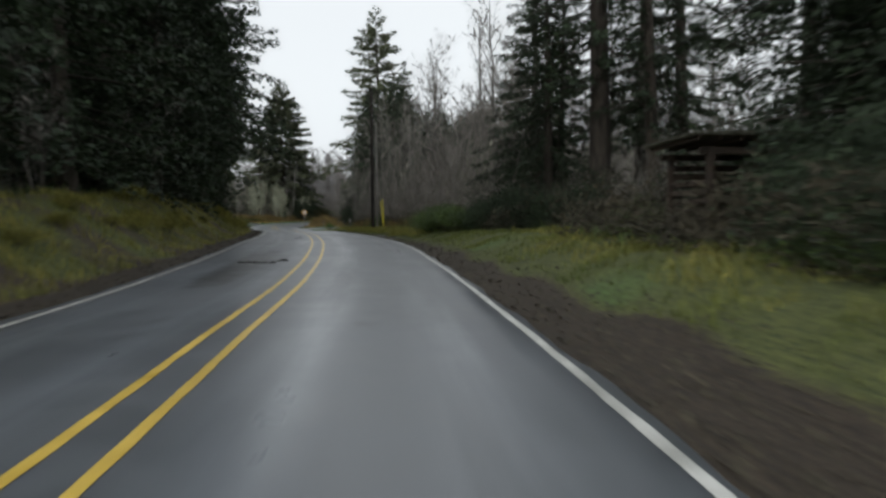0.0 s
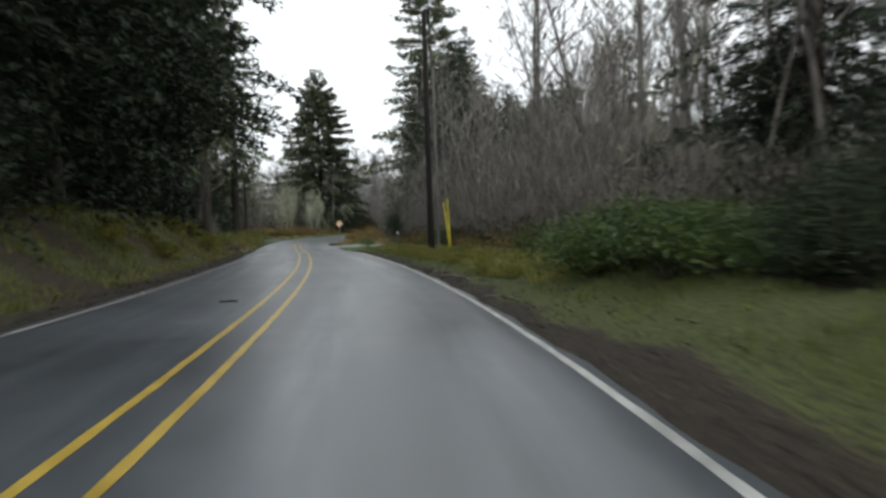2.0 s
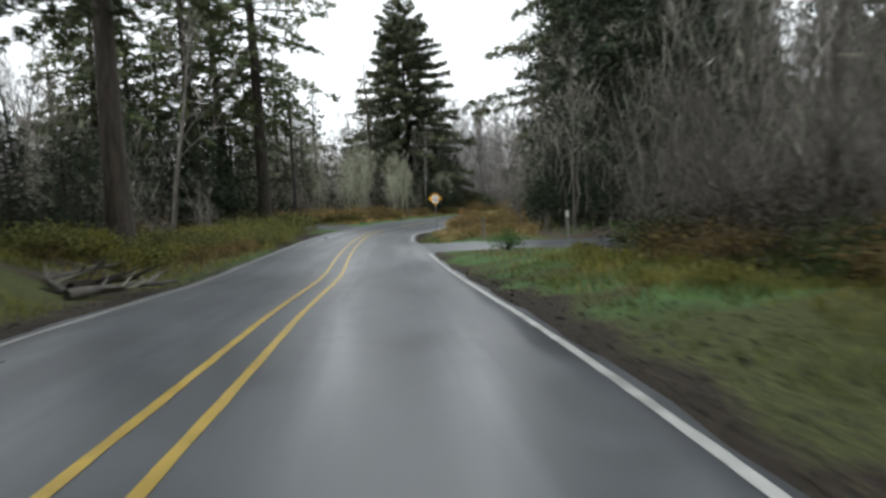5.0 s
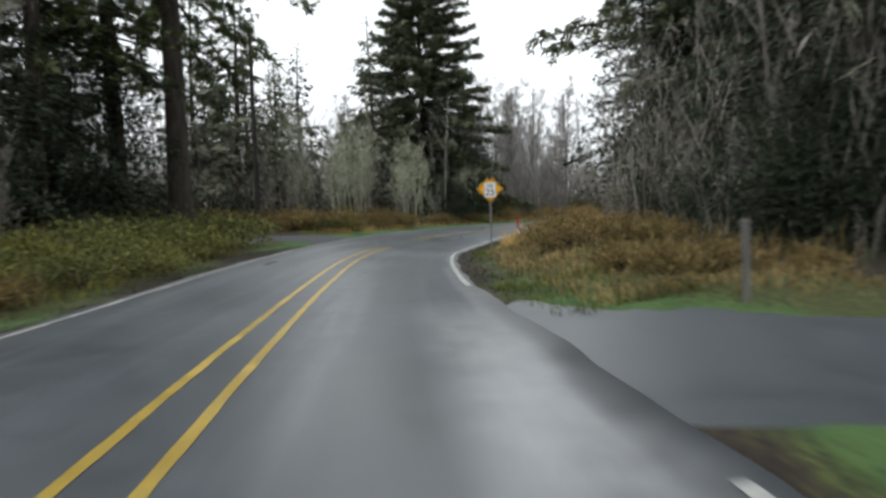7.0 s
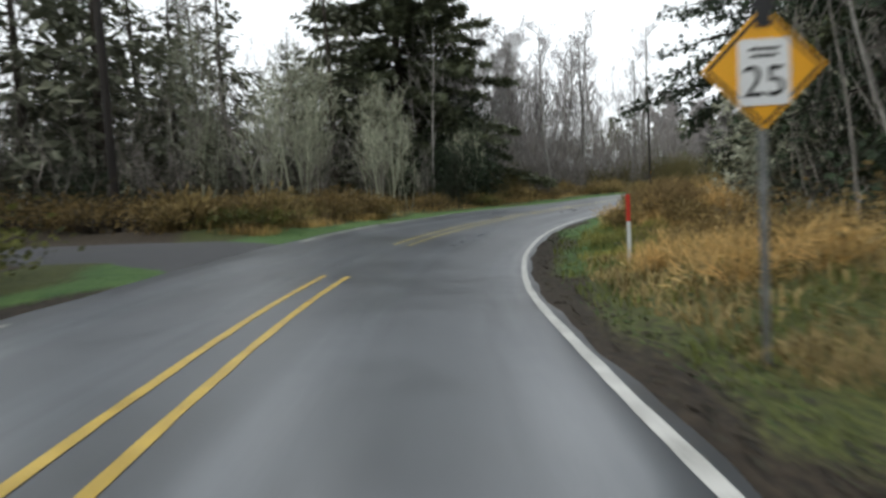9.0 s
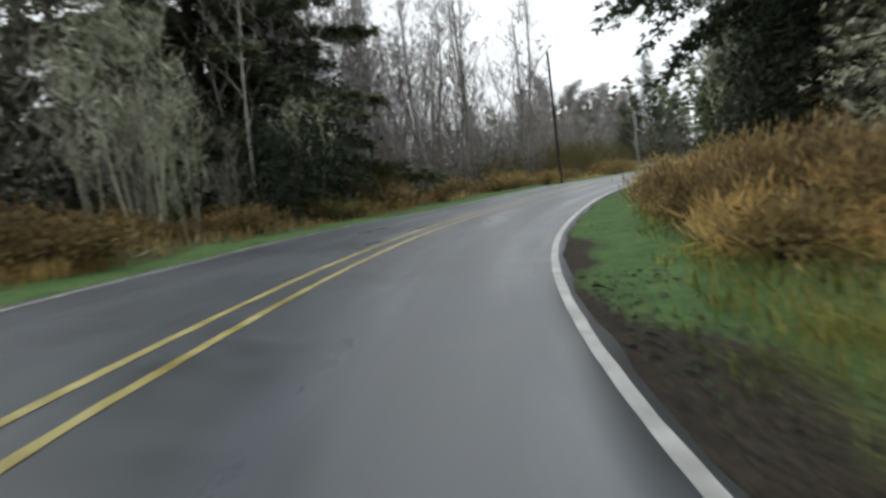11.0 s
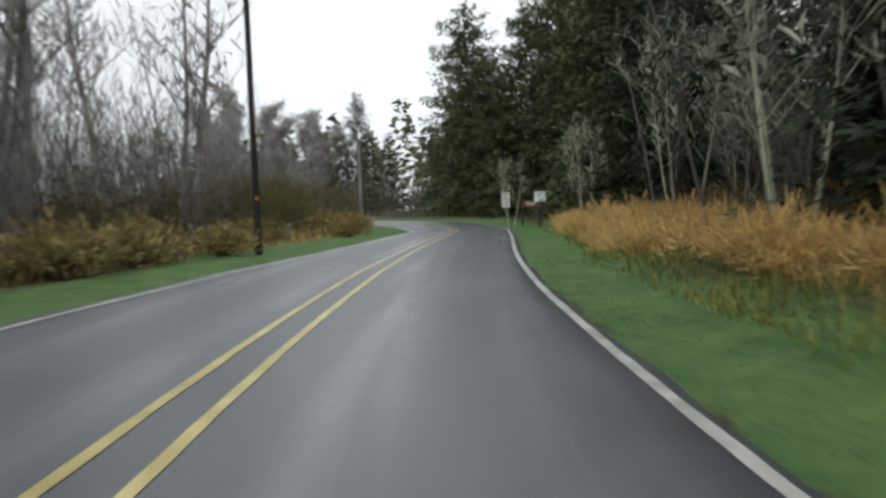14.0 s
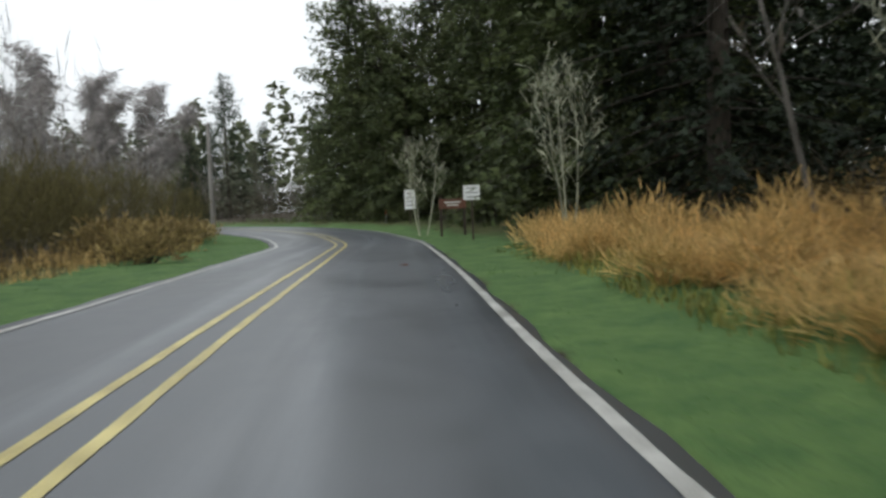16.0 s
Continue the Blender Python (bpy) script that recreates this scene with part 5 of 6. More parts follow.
sward("mown_grass", [(15000, 118, 186, 0.3, 3.2, 1), (7000, 144, 200, 0.3, 3.6, -1), (5000, 108, 144, 0.2, 1.7, -1), (6000, 74, 84, 0.4, 5, 1), (3000, 120, 170, 1.5, 3.5, 1), (1500, 88, 112, 0.6, 1.2, 1), (2500, 89.5, 97, 0.3, 2.4, 1), (5000, 112, 125, 1.2, 4.5, 1), (5000, 78, 101, 0.3, 1.2, -1)],
      TURF, "short lush green verge grass", "grass", 0.03, 0.085, 0.012, 1.5, 61)
sward("verge_grass", [(7000, 3, 20, 1.7, 4.6, 1), (9500, 20, 30, 1.7, 7.4, 1), (7000, 30, 46, 1.6, 4.2, 1), (17000, 44, 78, 1.2, 4.6, 1), (9000, 102, 124, 0.7, 3.4, 1), (3000, 89.5, 96, 0.4, 2.6, 1), (7000, 122, 176, 1.5, 3.6, 1), (3000, 70, 84, 1.0, 6.0, 1), (3000, 156, 176, 2.0, 4.0, 1)],
      TURF_O, "rough green verge grass in tufts", "grass", 0.10, 0.36, 0.014, 1.1, 71, 0.5)
sward("bank_grass", [(44000, 4, 78, 1.1, 5.2, -1), (6000, 76, 101, 0.9, 4.5, -1), (15000, 40, 64, 1.9, 4.4, 1), (7000, 62, 80, 2.6, 5.6, 1), (4000, 4, 20, 2.6, 5.0, 1), (4000, 20, 30, 4.5, 8.0, 1), (20000, 116, 172, 1.7, 4.0, 1), (7000, 113, 127, 1.3, 5.5, 1)],
      BANKG, "long yellow-green grass on the banks", "grass", 0.18, 0.55, 0.016, 1.3, 81, 0.25)
sward("dry_grass", [(24000, 124, 158, 2.9, 7.5, 1), (3500, 124, 146, 2.2, 3.6, 1), (14000, 156, 172, 2.7, 7.0, 1), (5000, 113, 126, 3.6, 6.5, 1), (7000, 170, 182, 4.0, 7.0, 1)],
      STRAW, "tall dry straw-coloured grass on the berm", "grass", 0.25, 0.80, 0.021, 2.0, 91, 0.45)
sward("low_bracken", [(12000, 90, 116, 1.4, 5.5, 1), (4000, 96, 114, 1.2, 4.0, 1)],
      TAWNY, "low flattened brown bracken on the berm", "bracken", 0.15, 0.50, 0.024, 1.7, 211, 0.25)
sward("berm_grass", [(10000, 88, 114, 1.2, 5.5, 1), (12000, 124, 150, 2.4, 6.5, 1), (1800, 70, 84, 1.5, 6.0, 1), (9000, 112, 128, 2.6, 6.5, 1)],
      TAWNY, "flattened tawny grass on the berm", "grass", 0.15, 0.50, 0.016, 1.6, 221, 0.3)
sward("verge_weeds", [(10000, 144, 200, 3.0, 5.5, -1), (12000, 112, 130, 1.5, 4.5, -1), (2500, 130, 150, 1.9, 4.5, -1)],
      STRAW, "patchy dry brown weeds below the trees", "grass", 0.25, 0.75, 0.014, 1.0, 101, 0.5)
sward("bracken", [(5000, 76, 106, 1.4, 6.0, -1), (3000, 92, 112, 4.6, 7.0, 1), (10000, 112, 130, 1.8, 6.0, -1), (3500, 130, 160, 2.6, 6.0, -1), (7000, 150, 200, 3.2, 7.0, -1), (5000, 125, 132, 3.4, 6.5, 1)],
      RUST, "rusty brown bracken and dead weeds", "bracken", 0.35, 1.05, 0.022, 1.1, 111, 0.3)
sward("undergrowth_twigs", [(16000, 4, 90, 6.5, 20, 1), (9000, 4, 90, 5.0, 16, -1), (9000, 90, 165, 5.5, 18, 1), (13000, 90, 200, 5.0, 20, -1), (5000, 165, 215, 5, 16, 1)],
      TWIG, "tangle of bare brown undergrowth twigs", "undergrowth", 0.6, 2.4, 0.012, 0.8, 121, 0.2)
sward("undergrowth_leaves", [(12000, 4, 90, 6.0, 14, 1), (3000, 3, 20, 4.2, 7, 1), (4500, 41, 78, 4.2, 7, 1), (12000, 4, 80, 4.6, 12, -1), (8000, 90, 165, 5.5, 14, 1), (6000, 165, 215, 4, 12, 1)],
      LEAF, "low dark evergreen undergrowth", "undergrowth", 0.3, 1.0, 0.035, 1.3, 131, 0.35)


def cloud_of(name, lots, mat, label, category, tall, length, width, rise, seed):
    """A brushy layer of loose sprigs filling the ground below and between the trees."""
    C, rng = [], np.random.default_rng(seed)
    for i, (n, s0, s1, l0, l1) in enumerate(lots):
        s, l = rng.uniform(s0, s1, n), rng.uniform(l0, l1, n)
        x, y = place(s, l)
        ok = (np.abs(road_frame(x, y)[1] - l) < 1.5) & (drive_mask(x, y) < 0.1)
        x, y = x[ok], y[ok]
        h = tall * (0.55 + 0.3 * wave(x, y, 2.3, seed) + 0.2 * wave(x, y, 0.9, seed + 1)) * rng.uniform(0, 1, len(x)) ** 0.8
        C.append(np.stack([x, y, gz(x, y) + np.maximum(h, 0.02)], 1))
    C = np.concatenate(C)
    n = len(C)
    ang = rng.uniform(0, 6.283, n)
    a = unit(np.stack([np.cos(ang), np.sin(ang), rng.uniform(*rise, n)], 1))
    v, f = sprays(C, a, unit(np.cross(a, rng.normal(0, 1, (n, 3)))), rng.uniform(*length, n), rng.uniform(*width, n))
    tagged(new(name, tri_mesh(name, v, f, mat)), label, category, kind="stuff")


cloud_of("brushwood", [(24000, 2, 84, 7.6, 26), (14000, 2, 100, -28, -10.5), (9000, 84, 124, -56, -15), (10000, 90, 165, 8.5, 26), (20000, 112, 205, -34, -12), (8000, 165, 225, 8, 22), (14000, 202, 268, 8, 72), (5000, 205, 265, -36, -7)],
         BRUSH, "dark tangled brushwood filling the woods' floor", "undergrowth", 3.6, (0.25, 0.8), (0.014, 0.042), (-0.2, 1.4), 141)
cloud_of("edge_brush", [(9000, 2, 15, 5.3, 9.5), (2500, 15, 22, 5.6, 8.0), (15000, 40, 80, 6.0, 10.0), (4000, 19, 31, 9.0, 12.5), (8000, 30, 42, 5.8, 10.5)],
         BRUSH, "dark tangle of bramble stems and dead leaves at the wood's edge", "undergrowth", 1.9, (0.10, 0.42), (0.008, 0.028), (-0.4, 1.4), 143)
cloud_of("edge_stems", [(16000, 40, 80, 6.4, 12.0), (4000, 19, 40, 9.5, 13.0)],
         TWIG, "grey leafless stems crowding the wood's edge", "undergrowth", 3.4, (0.35, 1.3), (0.004, 0.011), (0.4, 3.0), 145)
cloud_of("saplings", [(12000, 48, 84, 12, 34), (5000, 46, 84, 7.5, 12), (11000, 74, 112, -44, -13), (15000, 112, 146, -46, -14), (14000, 146, 190, -38, -13), (7000, 90, 124, 8, 30), (5000, 186, 250, -46, -12), (6000, 8, 46, 13, 34)],
         TWIG, "thin leafless saplings crowding between the trees", "undergrowth", 10.0, (0.8, 2.4), (0.010, 0.026), (1.2, 4.0), 151)


cloud_of("mossy_brush", [(16000, 96, 150, -48, -15), (9000, 74, 100, -44, -14), (3000, 92, 122, 9, 26), (6000, 44, 84, 8, 26)],
         MOSS_T, "grey-green mossy brush and saplings between the trees", "undergrowth", 8.5, (0.4, 1.3), (0.015, 0.06), (-0.2, 2.2), 157)


cloud_of("birch_twigs", [(21000, 144, 184, -36, -13)],
         TWIG_R, "haze of fine pale twigs between the birches", "undergrowth", 15.0, (0.6, 1.8), (0.008, 0.022), (0.6, 4.0), 159)


# ---- soil chips, fallen leaves and stones along the shoulders ----
def shoulder_litter():
    rng = np.random.default_rng(161)
    X, Y = [], []
    for n, s0, s1, d0, d1, side in ((9000, 3, 78, 0.22, 2.3, 1), (6500, 3, 107, 0.25, 1.8, -1), (2600, 92, 126, 0.3, 1.4, 1)):
        s, d = rng.uniform(s0, s1, n), d0 + (d1 - d0) * rng.uniform(0, 1, n) ** 1.3
        l = edge(WHITE_R, s) + d if side > 0 else edge(WHITE_L, s) - d
        x, y = place(s, l)
        X.append(x), Y.append(y)
    x, y = np.concatenate(X), np.concatenate(Y)
    n = len(x)
    c = np.stack([x, y, gz(x, y) + 0.012], 1)
    ang = rng.uniform(0, 6.283, n)
    a = unit(np.stack([np.cos(ang), np.sin(ang), rng.uniform(-0.05, 0.35, n)], 1))
    v, f = sprays(c, a, unit(np.cross(a, np.array([0, 0, 1.0]) + rng.normal(0, 0.3, (n, 3)))), rng.uniform(0.03, 0.13, n), rng.uniform(0.01, 0.035, n))
    tagged(new("shoulder_litter", tri_mesh("shoulder_litter", v, f, BRUSH)), "fallen leaves and bark chips along the shoulders", "litter", kind="stuff")


shoulder_litter()


# ---- street furniture ----
def box(bm, x, y, z, sx, sy, sz, turn=None, bevel=0.006):
    got = bmesh.ops.create_cube(bm, size=1.0)
    m = Matrix.Translation((x, y, z)) @ (turn or Matrix()) @ Matrix.Diagonal((sx, sy, sz, 1))
    bmesh.ops.transform(bm, matrix=m, verts=got["verts"])
    if bevel:
        edges = list({e for v in got["verts"] for e in v.link_edges})
        bmesh.ops.bevel(bm, geom=edges, offset=bevel, segments=1, affect="EDGES")


def rod(bm, a, b, r0, r1, sides=12):
    a, b = Vector(a), Vector(b)
    got = bmesh.ops.create_cone(bm, cap_ends=True, segments=sides, radius1=r0, radius2=r1, depth=(b - a).length)
    m = Matrix.Translation((a + b) / 2) @ (b - a).to_track_quat("Z", "Y").to_matrix().to_4x4()
    bmesh.ops.transform(bm, matrix=m, verts=got["verts"])


def slab(bm, outline, y0, y1):
    """An upright flat plate from its outline in x and z."""
    front = [bm.verts.new((x, y0, z)) for x, z in outline]
    back = [bm.verts.new((x, y1, z)) for x, z in outline]
    bm.faces.new(front)
    bm.faces.new(back[::-1])
    for i in range(len(outline)):
        k = (i + 1) % len(outline)
        bm.faces.new((front[i], back[i], back[k], front[k]))


def rounded(w, h, r, steps=4):
    pts = []
    for cx, cz, a0 in ((w / 2 - r, h / 2 - r, 0), (-w / 2 + r, h / 2 - r, 90), (-w / 2 + r, -h / 2 + r, 180), (w / 2 - r, -h / 2 + r, 270)):
        for i in range(steps + 1):
            a = radians(a0 + 90 * i / steps)
            pts.append((cx + r * math.cos(a), cz + r * math.sin(a)))
    return pts


def ground_at(x, y):
    return float(gz(x, y)[0])


def utility_pole(x, y, height, label, mat, r0=0.16, r1=0.10, lean=(0, 0), insulators=True, tag=True):
    ob = thing("utility_pole", label, "utility pole", "utility poles", pose(x, y, ground_at(x, y), lean[0], lean[1], 0))
    bm = bmesh.new()
    rod(bm, (0, 0, -0.5), (0, 0, height), r0, r1, 16)
    part("shaft", bm, mat, ob)
    if insulators:
        bm = bmesh.new()
        rod(bm, (0, 0, height - 0.02), (0, 0, height + 0.09), 0.05, 0.035, 8)
        rod(bm, (0, 0, height + 0.09), (0, 0, height + 0.16), 0.055, 0.04, 8)
        part("insulator", bm, POLE_G, ob, "grey pole-top insulator")
    if tag:
        bm = bmesh.new()
        box(bm, 0, -r0 * 0.97, 1.6, 0.06, 0.012, 0.09, None, 0.002)
        part("pole_tag", bm, SIGN_Y, ob, "small yellow tag")
    return ob


POLE_A, POLE_W = (-6.0, 60.57), (-5.57, 60.05)
utility_pole(*POLE_A, 12.4, "tall dark wooden utility pole on the verge", POLE_D, 0.17, 0.11, tag=False)
utility_pole(*POLE_W, 9.4, "slim weathered grey service pole on the verge", POLE_G, 0.075, 0.06, insulators=False, tag=False)
utility_pole(-37.1, 117.4, 12.0, "dark wooden utility pole among bare trees", POLE_D, 0.17, 0.11, tag=False)
utility_pole(-14.65, 159.02, 8.6, "dark wooden utility pole at the grass verge", POLE_D, 0.11, 0.075)
utility_pole(1.65, 193.0, 6.6, "weathered grey utility pole by willow bushes", POLE_G, 0.15, 0.11, tag=False)


def guy_wires():
    foot = Vector((-4.84, 58.15, ground_at(-4.84, 58.15)))
    for top, times in ((Vector((-5.22, 59.52, 2.73)), 3.4), (Vector((-4.98, 58.91, 2.91)), 3.2)):
        ob = thing("guy_wire", "steel guy wire with a bright yellow plastic guard", "guy wire", "guy wires", Matrix.Translation(foot))
        way = (top - foot).normalized()
        run = (top - foot).length
        bm = bmesh.new()
        rod(bm, way * -0.1, way * (run * times), 0.006, 0.006, 5)
        part("wire", bm, STEEL, ob)
        bm = bmesh.new()
        rod(bm, way * 0.12, way * run, 0.055, 0.045, 10)
        part("guard", bm, GUARD, ob, "yellow plastic guard sleeve")


guy_wires()


def text_part(words, size, mat, parent, x, y, z, label):
    cu = bpy.data.curves.new("lettering", "FONT")
    cu.body, cu.size, cu.extrude = words, size, 0.002
    cu.align_x, cu.align_y = "CENTER", "CENTER"
    ob = new("lettering_curve", cu)
    me = bpy.data.meshes.new_from_object(ob.evaluated_get(bpy.context.evaluated_depsgraph_get()))
    bpy.data.objects.remove(ob)
    me.materials.append(mat)
    o = part_mesh("lettering", me, parent, label)
    o.matrix_parent_inverse = Matrix()
    o.matrix_basis = pose(x, y, z, 90, 0, 0)
    return o


def speed_sign():
    x, y = -20.42, 102.0
    ob = thing("road_sign", "yellow diamond warning sign with white 25 panel on post", "road sign", "", pose(x, y, ground_at(x, y), 0, 0, 8))
    mid = 2.28
    bm = bmesh.new()
    box(bm, 0, 0.04, 1.2, 0.06, 0.035, 3.2, None, 0.008)
    part("post", bm, STEEL, ob)
    bm = bmesh.new()
    d = 0.46
    slab(bm, [(0, mid + d), (-d, mid), (0, mid - d), (d, mid)], 0.0, 0.012)
    plate = part("plate", bm, SIGN_Y, ob, "yellow diamond plate")
    bm = bmesh.new()
    q = d * 0.93
    outer, inner = [(0, mid + q), (-q, mid), (0, mid - q), (q, mid)], [(0, mid + q - 0.03), (-q + 0.03, mid), (0, mid - q + 0.03), (q - 0.03, mid)]
    for i in range(4):
        k = (i + 1) % 4
        bm.faces.new([bm.verts.new((a, -0.003, b)) for a, b in (outer[i], outer[k], inner[k], inner[i])])
    part("border", bm, SIGN_K, plate, "thin black border")
    bm = bmesh.new()
    slab(bm, [(a, b + mid - 0.03) for a, b in rounded(0.38, 0.49, 0.03)], -0.010, -0.002)
    panel = part("speed_panel", bm, SIGN_W, plate, "white panel with black figures")
    bm = bmesh.new()
    for zz, ww in ((0.170, 0.22), (0.120, 0.19)):
        box(bm, 0, -0.012, mid - 0.03 + zz, ww, 0.003, 0.022, None, 0)
    part("small_words", bm, SIGN_K, panel, "unreadable small black words")
    text_part("25", 0.33, SIGN_K, panel, 0, -0.012, mid - 0.11, "black figures 25")
    bm = bmesh.new()
    slab(bm, [(-0.055, mid + 0.30), (-0.055, mid + 0.43), (-0.11, mid + 0.43), (0, mid + 0.56), (0.11, mid + 0.43), (0.055, mid + 0.43), (0.055, mid + 0.30)][::-1], -0.010, -0.002)
    part("arrow", bm, SIGN_K, plate, "black upward arrow")


speed_sign()


def delineator(x, y, height, label, top):
    ob = thing("delineator_post", label, "delineator", "delineator posts", pose(x, y, ground_at(x, y), 0, 0, 10))
    bm = bmesh.new()
    box(bm, 0, 0, height / 2 - 0.1, 0.09, 0.02, height + 0.2, None, 0.006)
    part("blade", bm, SIGN_W, ob, "white flexible blade")
    bm = bmesh.new()
    box(bm, 0, 0, height - height * 0.2, 0.096, 0.028, height * 0.4, None, 0.006)
    part("reflector", bm, top, ob, "red-orange reflective band")


delineator(-20.6, 111.9, 1.5, "white roadside marker post with an orange-red top", SIGN_R)
delineator(12.3, 190.0, 0.95, "white roadside marker post with a red top", SIGN_R)


def plain_sign(x, y, w, h, mid, turn, label, post_mat, rows):
    ob = thing("road_sign", label, "road sign", "", pose(x, y, ground_at(x, y), 0, 0, turn))
    bm = bmesh.new()
    box(bm, 0, 0.04, (mid + h / 2) / 2 - 0.1, 0.07, 0.05, mid + h / 2 + 0.2, None, 0.006)
    part("post", bm, post_mat, ob)
    bm = bmesh.new()
    slab(bm, [(a, b + mid) for a, b in rounded(w, h, 0.04)], 0.0, 0.012)
    plate = part("plate", bm, SIGN_W, ob, "white plate")
    bm = bmesh.new()
    for i in range(rows):
        zz = mid + h * (0.30 - 0.6 * i / max(rows - 1, 1))
        box(bm, 0, -0.003, zz, w * (0.72 if i % 2 else 0.6), 0.004, h * 0.07, None, 0)
    part("small_words", bm, STEEL, plate, "unreadable grey lines of writing")


plain_sign(10.54, 184.54, 0.62, 1.15, 1.45, -35, "tall white rectangular road sign on a wooden post", WOOD, 4)
plain_sign(3.48, 170.32, 0.62, 0.54, 1.72, -36, "small white rectangular sign on a dark post", WOOD, 3)


def board_sign():
    x, y = 5.3, 173.8
    ob = thing("park_sign", "low brown wooden sign board between posts", "sign", "", pose(x, y, ground_at(x, y), 0, 0, -34))
    for i in (-0.5, 0.5):
        bm = bmesh.new()
        box(bm, i, 0.06, 0.75, 0.11, 0.09, 1.9, None, 0.01)
        part("post", bm, WOOD, ob)
    bm = bmesh.new()
    box(bm, 0, 0, 1.35, 1.15, 0.045, 0.42, None, 0.012)
    board = part("board", bm, SIGN_B, ob, "brown painted board")
    bm = bmesh.new()
    for zz, ww in ((1.42, 0.7), (1.30, 0.5)):
        box(bm, 0, -0.025, zz, ww, 0.006, 0.05, None, 0)
    part("small_words", bm, LITTER, board, "unreadable pale lettering")


board_sign()


def marker_post(x, y, h, w, mat, label, cap=None):
    ob = thing("marker_post", label, "post", "marker posts", pose(x, y, ground_at(x, y), 1.5, -1, 12))
    bm = bmesh.new()
    box(bm, 0, 0, h / 2 - 0.15, w, w, h + 0.3, None, 0.012)
    part("shaft", bm, mat, ob)
    if cap:
        bm = bmesh.new()
        box(bm, 0, -0.02, h - 0.13, w * 1.2, w * 1.1, 0.26, None, 0.01)
        part("plate", bm, cap, ob, "pale plate")


marker_post(-15.2, 88.2, 1.0, 0.08, POLE_G, "weathered grey wooden post in dry grass")
marker_post(-11.6, 87.4, 1.15, 0.09, POLE_G, "wooden post with a pale plate beside the driveway", LITTER)
marker_post(-30.6, 103.8, 0.7, 0.08, WOOD, "short dark wooden post at the side road")
marker_post(-11.8, 166.3, 0.75, 0.08, POLE_G, "short grey wooden post in the mown verge")


def shelter():
    """An open timber shelter with a low shingled roof and slatted sides."""
    ob = thing("timber_shelter", "dark timber roadside shelter with a mossy shingled roof", "shelter", "", pose(8.05, 18.3, ground_at(8.3, 18.2) - 0.15, 0, 0, 6))
    for px in (-1.45, 1.45):
        for py in (-1.1, 1.1):
            bm = bmesh.new()
            box(bm, px, py, 1.2, 0.17, 0.17, 2.6, None, 0.015)
            part("post", bm, WOOD, ob)
    for py in (-1.1, 1.1):
        bm = bmesh.new()
        box(bm, 0, py, 2.40, 3.5, 0.10, 0.18, None, 0.012)
        part("beam", bm, WOOD, ob)
    for i in range(8):
        bm = bmesh.new()
        box(bm, -1.9 + i * 0.543, 0, 2.66, 0.06, 2.9, 0.12, Matrix.Rotation(radians(-1), 4, "X"), 0.008)
        part("rafter", bm, WOOD, ob)
    bm = bmesh.new()
    box(bm, 0, 0, 2.74, 4.1, 3.1, 0.03, Matrix.Rotation(radians(-1), 4, "X"), 0.004)
    roof = part("roof", bm, SHINGLE, ob, "low mossy shingled roof")
    tile = bmesh.new()
    box(tile, 0, 0, 0, 0.31, 0.30, 0.022, Matrix.Rotation(radians(-3), 4, "X"), 0.004)
    me = bpy.data.meshes.new("shingle")
    tile.to_mesh(me)
    tile.free()
    me.materials.append(SHINGLE)
    rng = random.Random(5)
    for r in range(12):
        for c in range(13):
            o = new("shingle", me)
            o.parent = roof
            yy = -1.42 + r * 0.255
            o.matrix_local = pose(-1.92 + c * 0.32 + rng.uniform(-0.01, 0.01), yy, 2.775 - math.tan(radians(1)) * yy, -1, 0, rng.uniform(-1.5, 1.5))
    for side in (-1.45, 1.45):
        for i in range(7):
            bm = bmesh.new()
            box(bm, side, 0, 0.22 + i * 0.235, 0.04, 2.1, 0.13, None, 0.006)
            part("slat", bm, WOOD, ob)
    for i in range(9):
        bm = bmesh.new()
        box(bm, 0, 1.1, 0.22 + i * 0.235, 2.8, 0.04, 0.17, None, 0.006)
        part("slat", bm, WOOD, ob)


shelter()


def fallen_branch(x, y, turn, length, mat, label, seed, r=0.035, rise=0.0):
    rng = np.random.default_rng(seed)
    ob = thing("fallen_branch", label, "branch", "fallen branches", pose(x, y, ground_at(x, y) + r * 0.7, 0, -rise, turn))
    t = Tubes()
    q = np.linspace(0, 1, 7)
    pts = np.stack([q * length, 0.08 * length * np.sin(q * 4), 0.02 + 0.03 * np.sin(q * 7) ** 2], 1)
    t.add(pts, r * (1 - 0.7 * q), 7)
    part_mesh("stem", t.mesh("stem", mat), ob)
    t = Tubes()
    for i in range(5):
        u = rng.uniform(0.25, 0.9)
        p = np.array([u * length, 0.08 * length * math.sin(u * 4), 0.04])
        d = np.array([rng.uniform(0.3, 1), rng.choice([-1, 1]) * rng.uniform(0.4, 1), rng.uniform(0.0, 0.5)])
        t.add([p, p + d * 0.2 * length, p + d * 0.33 * length], np.array([0.4, 0.25, 0.08]) * r, 5)
    part_mesh("side_twigs", t.mesh("side_twigs", mat), ob)


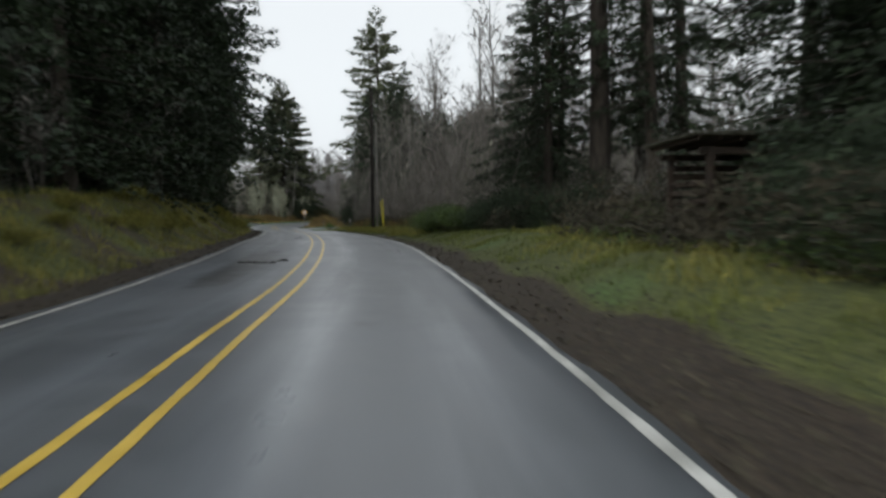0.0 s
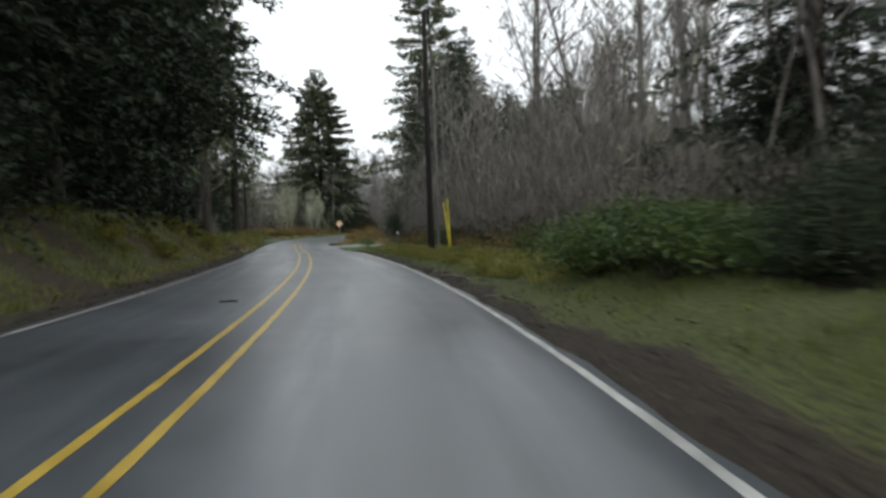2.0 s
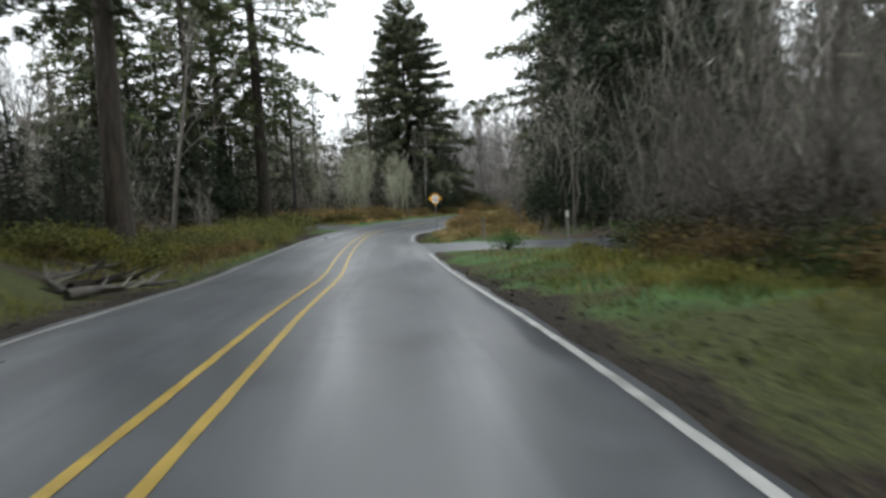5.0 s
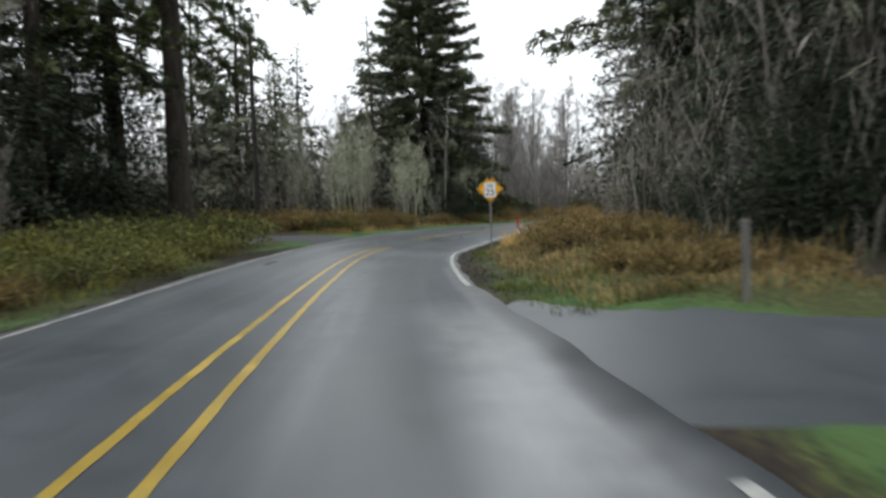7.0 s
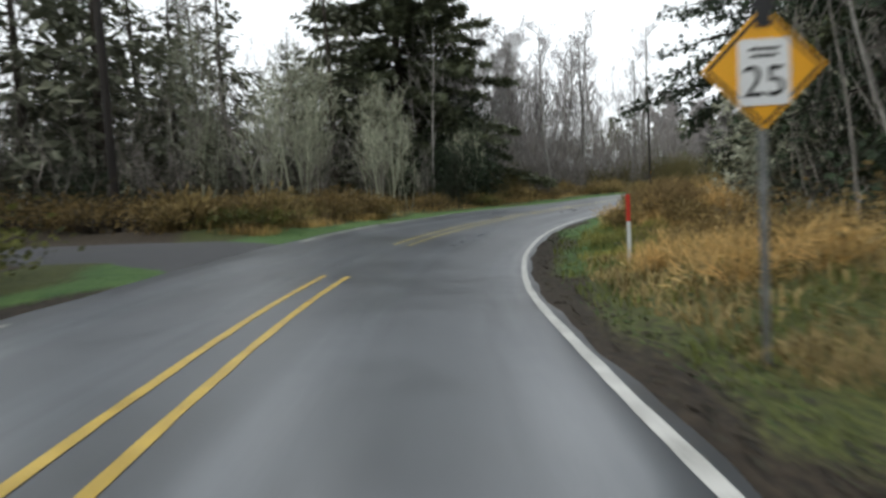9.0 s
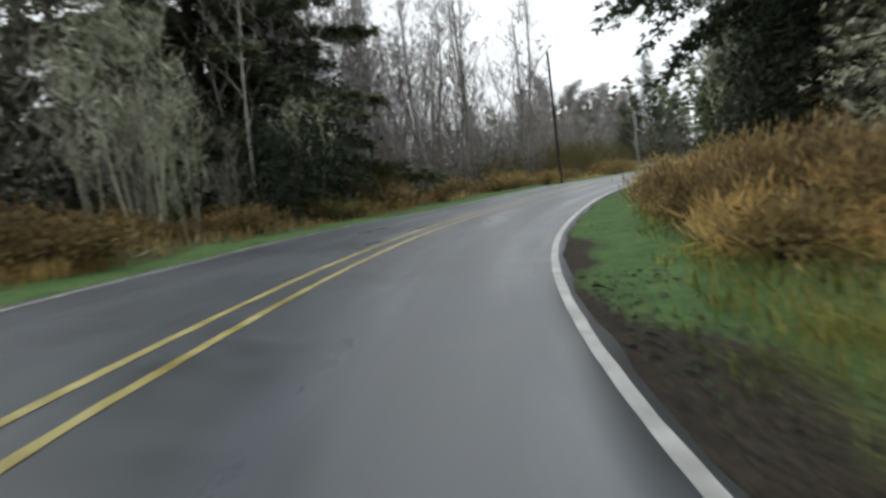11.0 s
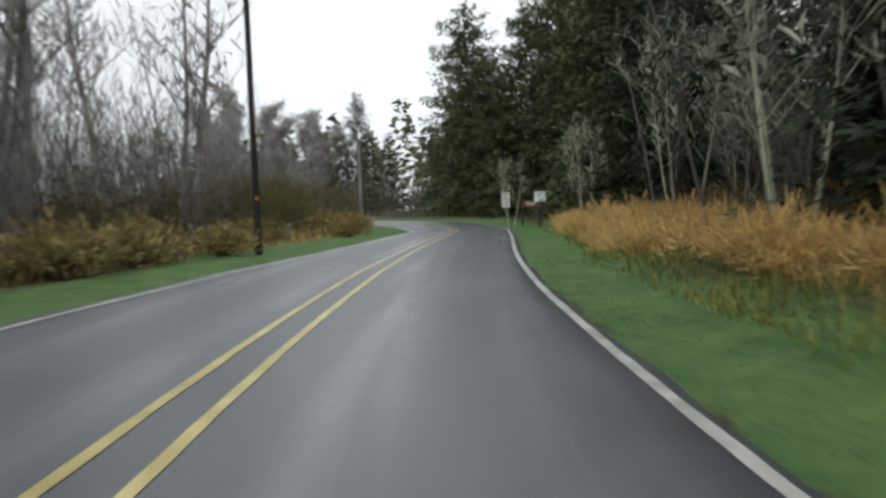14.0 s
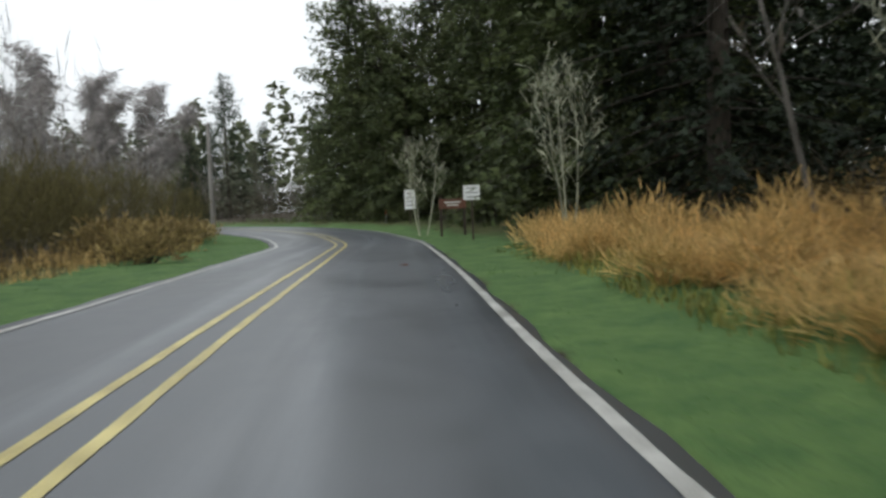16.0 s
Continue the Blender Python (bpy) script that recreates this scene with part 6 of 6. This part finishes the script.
fallen_branch(-4.2, 44.4, -58, 1.9, BARK_B, "pale peeled fallen branch on the soil shoulder", 1)
fallen_branch(-2.9, 38.8, -40, 0.9, BARK_B, "short pale stick on the soil shoulder", 2, 0.02)
fallen_branch(-21.2, 71.0, 65, 2.4, BARK_A, "mossy grey fallen limb on the verge", 3, 0.13)
fallen_branch(-21.8, 71.8, 80, 1.8, BARK, "dark broken limb leaning on another", 4, 0.12)
fallen_branch(-21.6, 71.5, 20, 1.5, MOSS_B, "grey broken limb on a pile", 5, 0.05)
for i, (dx, dy, turn, length, thick, rise) in enumerate(((0.0, 0.0, 150, 1.5, 0.07, 22), (0.35, 0.2, 110, 1.2, 0.05, 35), (-0.4, 0.1, 60, 1.3, 0.06, 15), (-0.7, 0.4, 20, 1.4, 0.08, 9), (0.1, -0.2, 175, 1.7, 0.05, 12))):
    fallen_branch(-21.6 + dx, 71.4 + dy, turn, length, (BARK_A, BARK, MOSS_T)[i % 3], "broken grey limb heaped with others on the verge", 20 + i, thick, rise)
fallen_branch(-20.6, 117.0, 10, 1.0, BARK_A, "grey fallen branch in the verge grass", 6, 0.05)
fallen_branch(-30.6, 128.6, 95, 2.0, MOSS_B, "pale lichen-covered limb fallen by the trees", 7, 0.05)
fallen_branch(-31.6, 137.0, 60, 2.4, BARK_B, "bleached limb caught in dark undergrowth", 8, 0.05)


def scraps(x, y, size, count, mat, label, seed):
    """Loose flat fragments lying on the road."""
    rng = np.random.default_rng(seed)
    s, l, j = road_frame(x, y)
    ob = thing("road_debris", label, "debris", "road debris", pose(x, y, float(level(s, l)[0]) + 0.004))
    for i in range(count):
        bm = bmesh.new()
        k = 7
        ring = [(math.cos(6.283 * q / k) * rng.uniform(0.5, 1), math.sin(6.283 * q / k) * rng.uniform(0.3, 0.7)) for q in range(k)]
        ox, oy, sc = rng.normal(0, size * 0.6), rng.normal(0, size * 0.4), size * rng.uniform(0.15, 0.5)
        top = [bm.verts.new((ox + a * sc, oy + b * sc, 0.012 + rng.uniform(0, 0.02))) for a, b in ring]
        low = [bm.verts.new((ox + a * sc, oy + b * sc, 0.0)) for a, b in ring]
        bm.faces.new(top)
        for q in range(k):
            bm.faces.new((low[q], low[(q + 1) % k], top[(q + 1) % k], top[q]))
        part("fragment", bm, mat, ob)


scraps(-5.0, 19.1, 0.45, 9, WET_BARK, "sodden dark bark and leaves on the asphalt", 1)
scraps(-7.8, 38.0, 0.22, 4, WET_BARK, "small dark bark scraps on the asphalt", 2)
scraps(-4.7, 162.8, 0.10, 4, SIGN_B, "small reddish leaf scraps on the asphalt", 3)
scraps(-10.4, 39.6, 0.16, 2, LITTER, "pale scrap of litter by the edge line", 4)


def puddle(s_mid, l_mid, length, width, label, seed):
    """A shallow film of standing water with a ragged rim."""
    rng = np.random.default_rng(seed)
    turns = np.linspace(0, 6.283, 26, endpoint=False)
    reach = 1 + 0.22 * np.sin(turns * 3 + seed) + rng.uniform(-0.12, 0.12, 26)
    sq, lq = s_mid + length * reach * np.cos(turns), l_mid + width * reach * np.sin(turns)
    x, y = place(np.append(sq, s_mid), np.append(lq, l_mid))
    z = level(np.append(sq, s_mid), np.append(lq, l_mid)) + 0.004
    tris = [(i, (i + 1) % 26, 26) for i in range(26)]
    me = tri_mesh("puddle", np.stack([x, y, z], 1), tris, WATER)
    tagged(new("puddle", me), label, "puddle")


puddle(20.4, -2.7, 0.40, 0.15, "small shallow puddle reflecting the white sky", 2)
